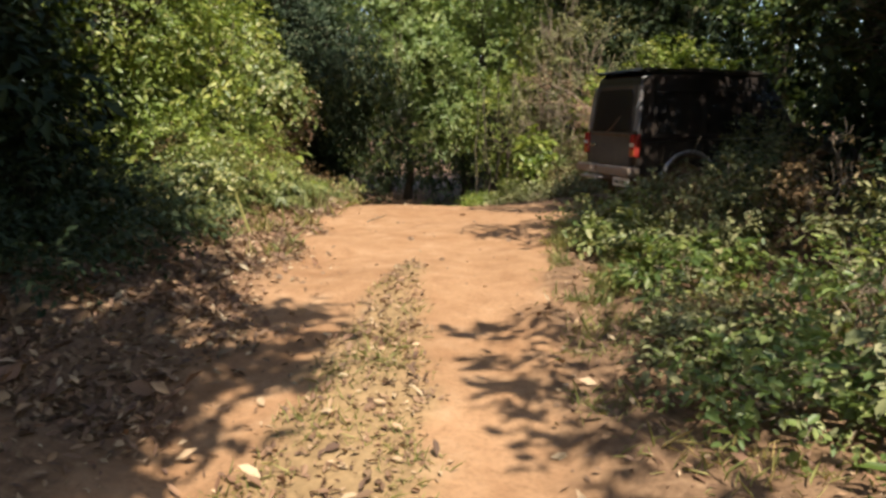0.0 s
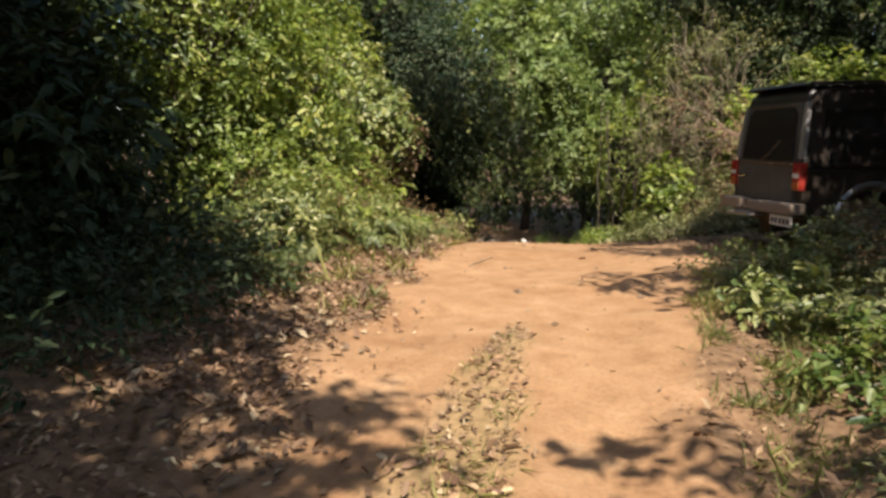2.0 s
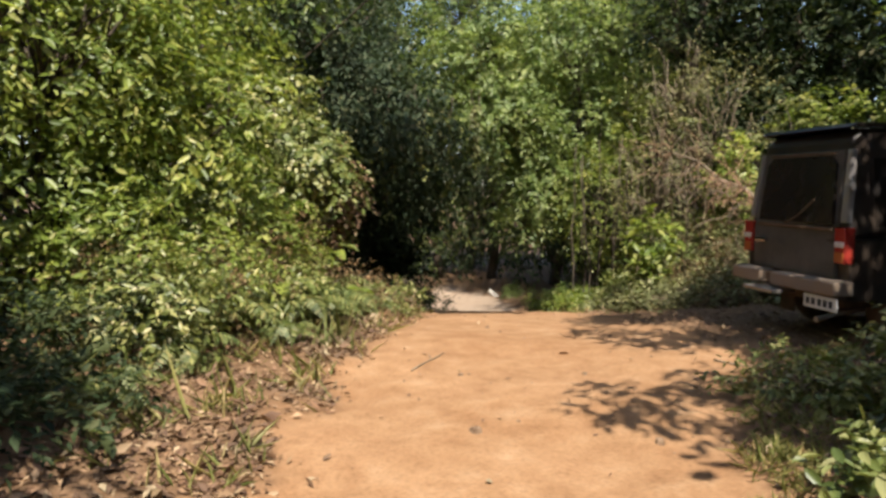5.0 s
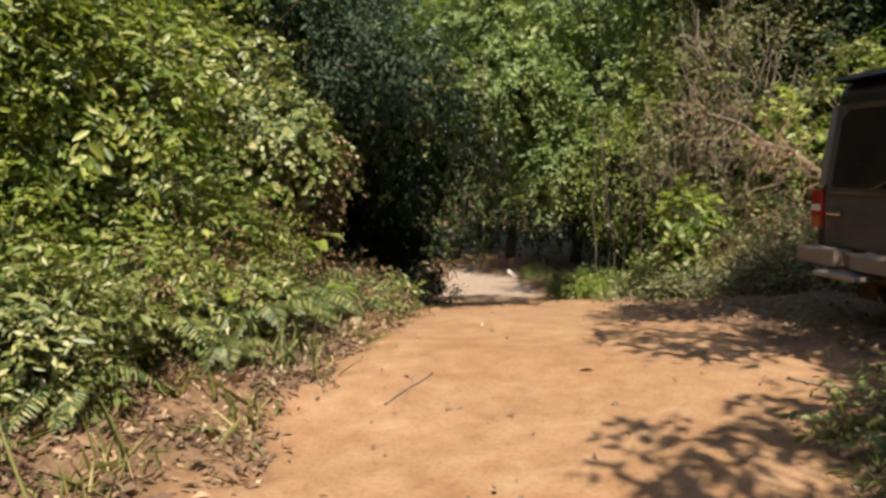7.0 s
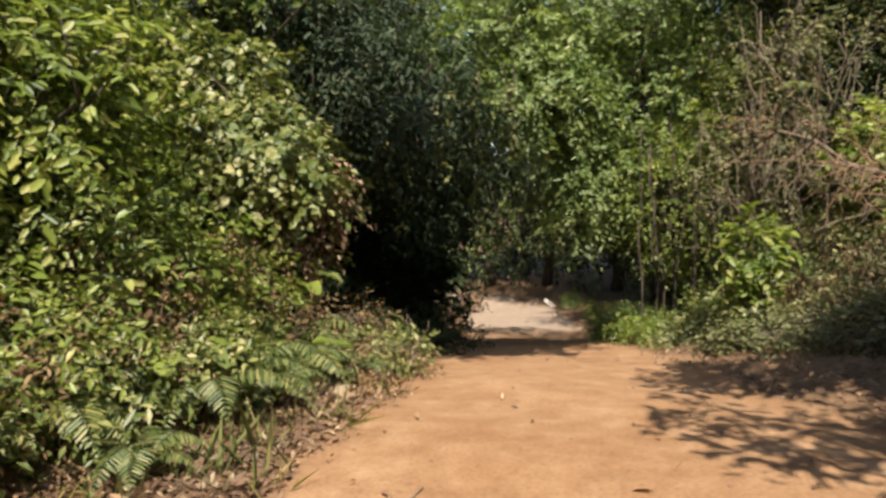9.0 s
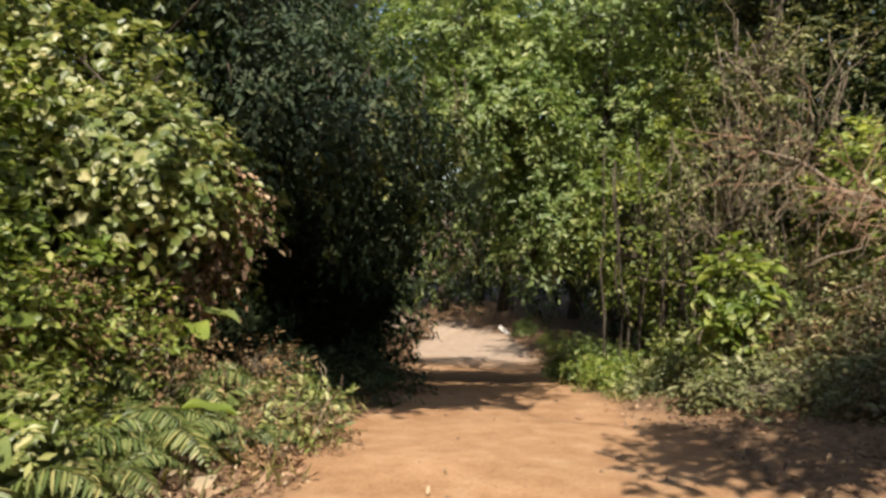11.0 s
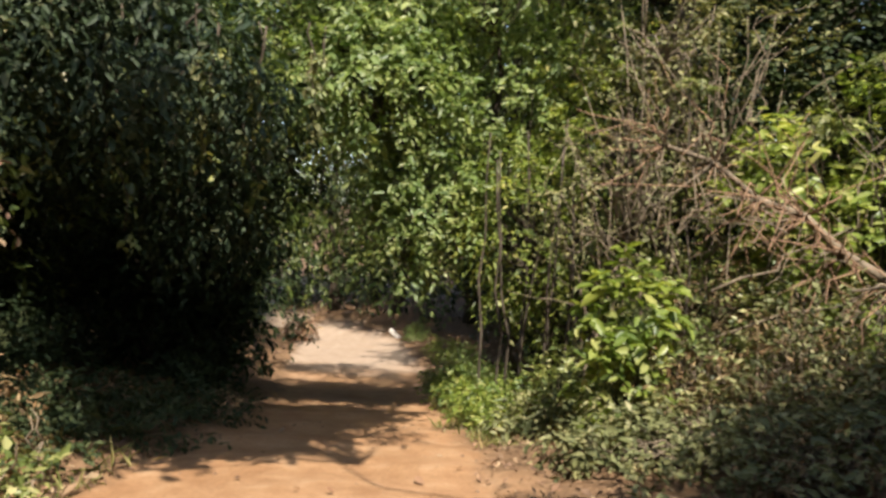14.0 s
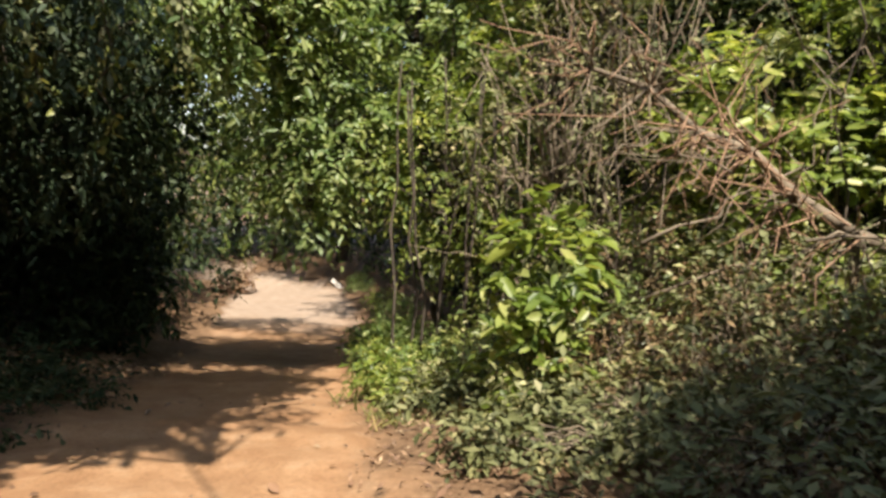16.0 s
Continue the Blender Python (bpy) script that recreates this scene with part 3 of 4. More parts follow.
    bm.faces.new(b[::-1])
    for i in range(len(a)):
        j = (i + 1) % len(a)
        bm.faces.new((a[i], b[i], b[j], a[j]))
    bmesh.ops.recalc_face_normals(bm, faces=bm.faces[:])
    bmesh.ops.bevel(bm, geom=[e for e in bm.edges if all(v in a for v in e.verts)], offset=0.008, segments=2, affect="EDGES")
    return bm


def tube_bm(points, radius):
    bm = bmesh.new()
    v, f = tube(points, [radius] * len(points), 8)
    vs = [bm.verts.new(p) for p in v]
    for q in f:
        bm.faces.new([vs[i] for i in q])
    return bm


def arch_bm(x, yc, zc, rad):
    pts = [(x, yc + rad * math.cos(a), zc + (rad - 0.02) * math.sin(a)) for a in np.linspace(0.05, math.pi - 0.05, 12)]
    return tube_bm(pts, 0.028)


build_vehicle()


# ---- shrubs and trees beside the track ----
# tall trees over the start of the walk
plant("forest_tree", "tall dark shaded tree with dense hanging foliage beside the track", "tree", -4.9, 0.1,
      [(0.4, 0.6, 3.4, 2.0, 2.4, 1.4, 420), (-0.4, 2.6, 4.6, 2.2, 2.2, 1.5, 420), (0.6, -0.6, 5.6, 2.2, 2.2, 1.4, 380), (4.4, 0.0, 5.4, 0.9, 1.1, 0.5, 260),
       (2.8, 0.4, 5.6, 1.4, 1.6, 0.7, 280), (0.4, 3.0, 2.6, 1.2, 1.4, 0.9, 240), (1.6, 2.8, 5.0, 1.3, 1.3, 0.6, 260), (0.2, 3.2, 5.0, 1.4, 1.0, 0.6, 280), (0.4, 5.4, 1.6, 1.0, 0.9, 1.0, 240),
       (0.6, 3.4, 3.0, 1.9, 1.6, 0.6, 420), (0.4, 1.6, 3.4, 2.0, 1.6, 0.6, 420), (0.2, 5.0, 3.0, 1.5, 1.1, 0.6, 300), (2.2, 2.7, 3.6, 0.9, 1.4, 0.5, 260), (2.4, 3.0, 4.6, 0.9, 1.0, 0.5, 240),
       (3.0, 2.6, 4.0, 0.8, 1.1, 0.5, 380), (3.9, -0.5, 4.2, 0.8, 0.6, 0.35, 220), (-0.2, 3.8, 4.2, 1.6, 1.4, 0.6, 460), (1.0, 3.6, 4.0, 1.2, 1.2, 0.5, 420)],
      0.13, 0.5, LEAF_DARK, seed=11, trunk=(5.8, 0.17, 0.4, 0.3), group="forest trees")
plant("forest_tree", "tall leafy tree with spreading limbs over the track", "tree", 4.4, 2.5,
      [(-2.2, 2.4, 4.5, 0.9, 0.5, 0.35, 90), (-1.2, 2.5, 4.7, 0.9, 0.7, 0.4, 110), (0.4, 0.9, 5.6, 1.4, 1.4, 0.9, 220), (-2.3, -2.0, 4.2, 0.9, 1.1, 0.4, 110), (1.0, -1.8, 5.2, 1.4, 1.4, 1.0, 180), (0.9, 2.4, 5.2, 1.5, 1.3, 0.7, 300), (-0.6, 1.2, 5.2, 0.9, 0.9, 0.5, 130), (1.0, 3.9, 4.6, 1.7, 1.3, 0.6, 360), (-0.8, 1.1, 4.6, 1.0, 1.3, 0.5, 280)],
      0.12, 0.5, LEAF_MID, seed=12, trunk=(5.6, 0.15, -0.2, 0.3), group="forest trees")
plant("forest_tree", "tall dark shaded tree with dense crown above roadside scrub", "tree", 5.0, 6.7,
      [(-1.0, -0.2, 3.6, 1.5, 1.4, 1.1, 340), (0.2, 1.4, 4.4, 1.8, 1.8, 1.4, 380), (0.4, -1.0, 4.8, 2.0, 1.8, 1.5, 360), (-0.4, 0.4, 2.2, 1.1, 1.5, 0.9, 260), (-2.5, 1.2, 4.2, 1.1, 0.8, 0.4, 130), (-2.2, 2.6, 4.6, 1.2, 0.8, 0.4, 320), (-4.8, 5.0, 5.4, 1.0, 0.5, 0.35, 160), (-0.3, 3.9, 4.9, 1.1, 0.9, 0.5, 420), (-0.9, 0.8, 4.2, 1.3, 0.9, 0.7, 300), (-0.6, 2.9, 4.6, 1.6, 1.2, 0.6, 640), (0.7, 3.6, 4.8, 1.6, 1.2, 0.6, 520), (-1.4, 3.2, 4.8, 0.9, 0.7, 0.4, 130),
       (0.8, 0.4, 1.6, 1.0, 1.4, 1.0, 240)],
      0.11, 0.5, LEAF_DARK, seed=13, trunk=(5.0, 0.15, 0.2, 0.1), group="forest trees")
plant("forest_tree", "leafy tree standing behind the bank shrubs", "tree", -6.8, 8.6,
      [(5.5, 3.5, 5.8, 1.0, 0.8, 0.4, 420), (-0.6, 0.4, 5.6, 1.8, 1.8, 1.2, 280), (-0.4, -0.6, 4.0, 1.6, 1.8, 1.3, 300), (-0.4, 0.2, 2.2, 1.5, 1.8, 1.4, 300)],
      0.13, 0.5, LEAF_MID, face=1.0, seed=14, trunk=(5.6, 0.15, -0.3, 0.2), group="forest trees")

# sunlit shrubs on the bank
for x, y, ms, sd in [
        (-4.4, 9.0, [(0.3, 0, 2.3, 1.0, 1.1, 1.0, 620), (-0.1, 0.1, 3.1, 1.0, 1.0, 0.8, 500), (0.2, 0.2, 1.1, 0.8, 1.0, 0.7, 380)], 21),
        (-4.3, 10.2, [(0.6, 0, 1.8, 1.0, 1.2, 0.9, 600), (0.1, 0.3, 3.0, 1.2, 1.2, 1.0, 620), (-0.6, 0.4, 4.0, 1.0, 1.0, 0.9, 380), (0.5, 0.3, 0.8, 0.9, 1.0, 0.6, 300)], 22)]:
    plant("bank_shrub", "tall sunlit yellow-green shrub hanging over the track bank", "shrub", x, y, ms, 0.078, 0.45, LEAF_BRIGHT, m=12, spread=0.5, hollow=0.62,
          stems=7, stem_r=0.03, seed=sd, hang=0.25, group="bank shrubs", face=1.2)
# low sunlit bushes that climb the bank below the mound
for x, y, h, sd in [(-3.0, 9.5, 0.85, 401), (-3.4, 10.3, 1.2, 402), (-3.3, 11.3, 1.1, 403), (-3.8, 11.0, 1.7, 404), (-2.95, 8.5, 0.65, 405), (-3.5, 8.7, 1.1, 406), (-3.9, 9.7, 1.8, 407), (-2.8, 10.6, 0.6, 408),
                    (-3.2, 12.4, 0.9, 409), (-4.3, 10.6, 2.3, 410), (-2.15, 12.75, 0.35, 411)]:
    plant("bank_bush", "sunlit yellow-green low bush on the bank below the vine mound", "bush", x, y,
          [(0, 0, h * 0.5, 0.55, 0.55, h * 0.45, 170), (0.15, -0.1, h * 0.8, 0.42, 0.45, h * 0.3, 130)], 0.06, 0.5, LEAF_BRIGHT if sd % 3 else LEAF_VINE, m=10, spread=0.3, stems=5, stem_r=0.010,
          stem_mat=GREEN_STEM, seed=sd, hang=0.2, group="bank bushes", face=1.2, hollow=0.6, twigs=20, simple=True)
# vine-covered mound that leans over the track
plant("vine_shrub", "sunlit vine-covered shrub mound with pale heart-shaped leaves leaning over the track", "shrub", -4.2, 13.3,
      [(0.2, 0, 1.7, 1.35, 1.2, 0.8, 680), (-0.3, 0.3, 2.6, 1.3, 1.2, 0.9, 620), (0.8, -0.1, 2.0, 0.7, 0.8, 0.5, 300), (-1.6, 0.2, 2.3, 1.2, 1.2, 1.2, 520), (-1.2, -1.0, 1.2, 1.1, 1.0, 0.8, 280)],
      0.085, 0.75, LEAF_VINE, m=11, spread=0.45, stems=7, stem_r=0.03, seed=31, hang=0.35, face=1.1)
plant("dry_vine", "drape of dry pinkish-brown vine leaves on the mound edge", "vine", -3.25, 13.75,
      [(0.25, -0.1, 1.75, 0.45, 0.5, 0.5, 120), (0.1, -0.4, 1.2, 0.4, 0.4, 0.4, 70)], 0.07, 0.6, LITTER, m=9, spread=0.35, stems=3, stem_r=0.012, stem_mat=TWIG, seed=131, hang=0.8, face=1.0)
plant("bank_shrub", "leafy yellow-green shrub below the vine mound", "shrub", -3.9, 11.5,
      [(0.0, 0, 0.7, 1.0, 0.8, 0.6, 300), (-0.6, 0.3, 1.6, 1.1, 0.9, 0.9, 340), (-1.4, 0.0, 2.6, 1.1, 1.1, 1.2, 560), (-1.2, 0.6, 3.8, 1.0, 1.0, 0.8, 320)],
      0.085, 0.6, LEAF_BRIGHT, m=12, spread=0.45, stems=7, stem_r=0.02, seed=32, hang=0.25, group="bank shrubs", face=1.2)
plant("forest_tree", "leafy tree rising behind the vine mound", "tree", -5.8, 16.0,
      [(5.3, -4.4, 5.8, 0.9, 0.8, 0.4, 380), (5.3, -3.2, 5.8, 1.2, 1.1, 0.5, 620), (6.1, -2.1, 5.9, 0.9, 0.8, 0.4, 340), (-0.2, -0.4, 3.8, 1.8, 1.6, 1.2, 360), (0.8, -0.6, 5.2, 1.8, 1.8, 1.3, 360), (-0.6, 0.6, 6.4, 2.0, 2.0, 1.3, 300), (-0.6, -0.4, 2.2, 1.6, 1.4, 1.2, 300)],
      0.13, 0.5, LEAF_MID, m=10, spread=0.55, face=1.0, seed=33, trunk=(6.2, 0.15, 0.3, 0.1), group="forest trees")
for x, y, h, sd in [(-3.3, 11.9, 0.9, 34), (-2.9, 10.2, 0.7, 35), (-3.4, 8.6, 0.8, 36), (-2.6, 13.5, 0.5, 37), (2.4, 6.7, 0.6, 38), (3.0, 5.4, 0.8, 39), (-3.1, 11.1, 0.95, 61), (-2.9, 12.3, 0.6, 62), (-3.3, 10.1, 1.0, 63), (-3.0, 9.2, 0.7, 64), (-1.95, 12.2, 0.28, 69), (2.7, 13.4, 0.35, 65), (3.7, 12.9, 0.4, 66), (4.6, 13.2, 0.5, 67), (2.5, 15.1, 0.8, 421), (3.1, 14.8, 1.0, 422), (3.8, 14.5, 0.8, 423), (4.4, 14.9, 1.0, 424), (2.9, 15.9, 1.5, 425)]:
    plant("dead_bracken", "clump of dead brown bracken among green scrub", "bracken", x, y,
          [(0, 0, h * 0.5, 0.45, 0.45, h * 0.5, 110), (0.1, 0.2, h * 0.85, 0.35, 0.35, h * 0.3, 60)], 0.042, 0.4, LEAF_BROWN, m=11, spread=0.30, seed=sd, stems=6, stem_r=0.008,
          stem_mat=TWIG, group="dead bracken", twigs=25, hang=0.4)
plant("dry_bush", "small pale dry bush at the edge of the far track", "shrub", -5.3, 35.4,
      [(0, 0, 0.4, 0.6, 0.5, 0.4, 120), (0.3, -0.2, 0.8, 0.4, 0.4, 0.4, 70)], 0.10, 0.5, LITTER, m=8, spread=0.4, stems=5, stem_r=0.012, stem_mat=TWIG, seed=38)
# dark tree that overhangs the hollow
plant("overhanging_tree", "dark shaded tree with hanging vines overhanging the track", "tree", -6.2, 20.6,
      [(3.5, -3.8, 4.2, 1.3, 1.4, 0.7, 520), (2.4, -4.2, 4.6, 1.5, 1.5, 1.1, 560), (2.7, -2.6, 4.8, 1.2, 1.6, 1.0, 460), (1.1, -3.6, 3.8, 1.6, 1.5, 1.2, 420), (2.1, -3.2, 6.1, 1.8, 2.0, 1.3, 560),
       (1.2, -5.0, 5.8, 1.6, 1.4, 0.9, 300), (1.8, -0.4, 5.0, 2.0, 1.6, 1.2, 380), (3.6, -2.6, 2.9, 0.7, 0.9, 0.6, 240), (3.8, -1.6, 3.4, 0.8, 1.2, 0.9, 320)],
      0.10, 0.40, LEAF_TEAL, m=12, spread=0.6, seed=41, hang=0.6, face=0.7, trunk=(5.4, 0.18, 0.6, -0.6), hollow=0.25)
# Leaf colour here carries the shade of the hollow and the deep wood.
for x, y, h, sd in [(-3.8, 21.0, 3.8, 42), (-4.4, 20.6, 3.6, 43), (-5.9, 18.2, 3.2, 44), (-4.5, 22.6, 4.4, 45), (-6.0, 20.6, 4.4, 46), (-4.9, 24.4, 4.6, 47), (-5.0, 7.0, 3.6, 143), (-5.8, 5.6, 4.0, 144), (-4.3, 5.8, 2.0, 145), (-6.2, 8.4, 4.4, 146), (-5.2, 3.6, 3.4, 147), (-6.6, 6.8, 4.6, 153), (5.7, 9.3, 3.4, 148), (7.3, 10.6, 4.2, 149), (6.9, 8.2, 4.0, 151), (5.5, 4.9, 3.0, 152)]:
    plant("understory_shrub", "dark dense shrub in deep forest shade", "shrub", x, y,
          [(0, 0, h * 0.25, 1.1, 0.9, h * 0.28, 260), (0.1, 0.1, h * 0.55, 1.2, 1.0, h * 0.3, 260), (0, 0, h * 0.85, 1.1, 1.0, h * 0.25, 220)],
          0.14, 0.5, LEAF_SHADED, m=9, spread=0.45, stems=5, seed=sd, group="understory shrubs", simple=True, twigs=15)
# fresh foliage over the falling track
plant("fresh_tree", "young tree with fresh sunlit green foliage arching over the falling track", "tree", 1.6, 20.2,
      [(-2.1, -1.3, 5.6, 1.1, 1.0, 1.0, 400), (-1.9, -1.4, 4.4, 0.9, 0.8, 0.8, 320), (-1.4, -1.2, 3.3, 0.75, 0.7, 0.8, 260), (-0.8, -1.0, 6.4, 1.3, 1.2, 1.0, 380), (-0.4, -0.6, 4.6, 1.0, 0.9, 1.0, 320),
       (0.4, 0.4, 7.2, 1.5, 1.5, 1.1, 320), (-3.0, -1.9, 5.6, 0.9, 0.8, 0.8, 340), (-2.9, -1.4, 6.8, 1.1, 1.0, 0.9, 320), (-2.4, -2.0, 4.7, 0.8, 0.7, 0.6, 260), (-1.8, -1.2, 2.6, 0.5, 0.5, 0.5, 110), (-2.4, 2.0, 6.6, 1.4, 1.2, 0.6, 420)],
      0.095, 0.42, LEAF_FRESH, m=15, spread=0.5, seed=51, hang=0.2, face=0.9, trunk=(6.0, 0.08, -0.6, -0.5))
plant("forest_tree", "dark tree spreading over the far end of the track", "tree", 2.6, 34.0,
      [(-2.2, 1.0, 5.8, 2.0, 1.8, 1.2, 360), (-4.4, 1.6, 6.2, 1.8, 1.6, 1.1, 300), (-0.4, 0.2, 6.8, 1.9, 1.8, 1.3, 320), (0.4, 0.6, 4.2, 1.5, 1.4, 1.6, 260), (-5.4, 3.0, 5.4, 1.6, 1.4, 1.2, 220)],
      0.17, 0.5, LEAF_DARK, m=9, spread=0.55, seed=58, trunk=(6.4, 0.16, -0.4, 0.2), group="forest trees", simple=True, twigs=12)
plant("olive_shrub", "tall olive-green thicket shrub with sunlit leaves and slender upright stems", "shrub", 2.2, 19.0,
      [(-0.7, 0, 2.6, 0.8, 0.9, 1.3, 420), (0.5, -0.2, 3.8, 1.2, 1.0, 1.2, 400), (0.5, 0.6, 4.8, 1.1, 1.0, 0.9, 320), (1.4, 0.2, 2.6, 1.0, 1.0, 1.6, 360), (0.2, 0.2, 1.2, 1.0, 0.7, 0.9, 260)],
      0.085, 0.45, LEAF_BRIGHT, m=11, spread=0.45, seed=52, stems=14, stem_r=0.03, simple=True)
plant("dry_shrub", "dry brown thicket shrub with tangled bare twigs", "shrub", 3.1, 17.2,
      [(-0.8, 0, 2.6, 1.0, 0.8, 1.2, 360), (0.5, 0.2, 3.6, 1.2, 1.0, 1.2, 380), (-0.4, 0.3, 4.4, 0.9, 0.9, 0.7, 190)],
      0.07, 0.5, LEAF_OLIVE, m=8, spread=0.4, seed=53, stems=9, stem_r=0.022, stem_mat=TWIG, twigs=45, simple=True)
plant("sunlit_shrub", "sunlit pale-green leafy shrub behind a fallen branch", "shrub", 4.7, 16.6,
      [(0.0, 0, 1.7, 1.2, 1.0, 0.9, 520), (-0.6, -0.3, 2.4, 0.8, 0.8, 0.6, 340), (0.8, 0.3, 2.8, 1.2, 1.0, 0.9, 460)],
      0.11, 0.5, LEAF_BRIGHT, m=10, spread=0.42, seed=54, stems=7, face=1.1, hollow=0.6)
plant("forest_tree", "dark leafy tree standing behind the sunlit shrub", "tree", 5.8, 19.0,
      [(-0.8, -0.4, 3.8, 1.6, 1.5, 1.3, 360), (0.4, 0.2, 5.4, 1.9, 1.8, 1.4, 360), (-1.2, 0.2, 6.4, 1.8, 1.8, 1.2, 300), (0.6, 0.0, 2.2, 1.6, 1.4, 1.4, 320)],
      0.13, 0.5, LEAF_DARK, m=10, spread=0.55, seed=57, trunk=(6.2, 0.16, -0.3, 0.1), group="forest trees")
plant("forest_tree", "dark-trunked tree rising behind the tangled branches", "tree", 3.3, 18.4,
      [(0.9, -0.3, 3.6, 0.9, 0.9, 1.0, 260), (1.4, 0.2, 5.0, 1.4, 1.2, 1.2, 340), (-0.2, 0.4, 6.2, 1.5, 1.4, 1.0, 320), (0.6, 0.2, 7.4, 1.6, 1.5, 1.0, 260)],
      0.11, 0.5, LEAF_DARK, m=10, spread=0.5, seed=159, trunk=(7.0, 0.20, 0.2, 0.1), group="forest trees")
plant("sapling", "leafy green sapling at the track edge", "sapling", 2.0, 15.3,
      [(0.0, 0, 1.15, 0.26, 0.26, 0.36, 55), (-0.1, -0.1, 0.55, 0.18, 0.18, 0.42, 36)],
      0.12, 0.5, LEAF_BRIGHT, m=9, spread=0.32, seed=55, stems=4, stem_r=0.012, stem_mat=GREEN_STEM)
for x, y, h, mat, sd in [(2.5, 15.7, 1.3, LEAF_VINE, 56), (3.3, 15.0, 1.1, LEAF_OLIVE, 58), (4.3, 14.4, 1.0, LEAF_VINE, 59), (3.0, 13.7, 0.4, LEAF_OLIVE, 60), (5.4, 13.8, 1.4, LEAF_OLIVE, 50), (3.9, 13.4, 0.5, LEAF_OLIVE, 49), (2.2, 14.4, 0.3, LEAF_OLIVE, 48), (3.0, 16.2, 1.5, LEAF_VINE, 47)]:
    plant("scrub", "tangled leafy scrub at the foot of the thicket", "shrub", x, y,
          [(0, 0, h * 0.4, 0.8, 0.7, h * 0.42, 220), (0.4, 0.3, h * 0.8, 0.7, 0.6, h * 0.4, 180)],
          0.065, 0.55, mat, m=9, spread=0.38, seed=sd, stems=8, stem_r=0.012, group="thicket scrub", twigs=60, stem_mat=TWIG, simple=True)

WEEDS = [(1.75, 4.9, 0.30, LEAF_MID), (2.4, 5.9, 0.7, LEAF_OLIVE), (2.2, 3.5, 0.55, LEAF_FRESH), (3.2, 4.6, 1.0, LEAF_DARK), (1.45, 2.7, 0.30, LEAF_FRESH), (3.2, 7.3, 1.0, LEAF_OLIVE), (2.05, 7.5, 0.42, LEAF_VINE),
         (3.2, 2.8, 0.8, LEAF_MID), (3.9, 8.6, 1.2, LEAF_OLIVE), (2.8, 8.5, 0.5, LEAF_OLIVE), (1.6, 3.8, 0.26, LEAF_OLIVE), (1.4, 3.2, 0.16, LEAF_OLIVE), (2.0, 2.4, 0.45, LEAF_OLIVE), (2.7, 4.2, 0.7, LEAF_OLIVE),
         (2.05, 5.6, 0.4, LEAF_OLIVE), (1.65, 6.4, 0.28, LEAF_VINE), (2.9, 6.6, 0.9, LEAF_DARK), (1.8, 1.7, 0.4, LEAF_MID), (2.7, 1.9, 0.7, LEAF_FRESH), (4.2, 6.0, 1.4, LEAF_DARK), (1.75, 8.2, 0.25, LEAF_VINE)]
for k, (x, y, h, mat) in enumerate(WEEDS):
    plant("roadside_weed", "green leafy roadside weed bush among dry stalks", "weed", x, y,
          [(0, 0, h * 0.45, 0.42, 0.42, h * 0.45, 80), (0.15, 0.15, h * 0.75, 0.38, 0.40, h * 0.3, 60)], 0.048 if k % 3 else 0.068, 0.5, mat, m=10, spread=0.28, seed=200 + k,
          stems=5, stem_r=0.008, stem_mat=GREEN_STEM if k % 2 else TWIG, group="roadside weeds", twigs=16)
# The darkest weeds get their shade from the leaf colour.
for x, y, h, mat, sd in [(-3.1, 6.0, 0.6, LEAF_SHADED, 71), (-3.6, 4.8, 0.9, LEAF_SHADED, 72), (-3.1, 7.9, 0.5, LEAF_DARK, 73), (-2.9, 9.6, 0.6, LEAF_VINE, 74),
                         (-3.0, 10.8, 0.5, LEAF_BRIGHT, 75), (-2.8, 14.8, 0.45, LEAF_SHADED, 76), (-2.2, 16.6, 0.4, LEAF_SHADED, 77), (-3.6, 16.0, 0.8, LEAF_SHADED, 78), (-4.2, 3.4, 1.0, LEAF_SHADED, 79), (-4.4, 5.8, 1.2, LEAF_SHADED, 80),
                         (-2.75, 5.2, 0.35, LEAF_DARK, 81), (-3.0, 4.2, 0.5, LEAF_SHADED, 82), (-2.8, 6.7, 0.3, LEAF_DARK, 83), (-3.5, 5.4, 0.7, LEAF_SHADED, 84), (-3.6, 6.6, 0.9, LEAF_SHADED, 85), (-2.5, 14.2, 0.3, LEAF_DARK, 86), (-2.3, 15.2, 0.35, LEAF_DARK, 87)]:
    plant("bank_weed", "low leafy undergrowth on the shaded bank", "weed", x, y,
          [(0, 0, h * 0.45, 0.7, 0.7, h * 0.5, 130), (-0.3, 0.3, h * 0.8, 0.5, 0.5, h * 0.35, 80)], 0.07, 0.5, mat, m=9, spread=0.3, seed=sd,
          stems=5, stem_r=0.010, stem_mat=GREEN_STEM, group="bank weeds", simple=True)


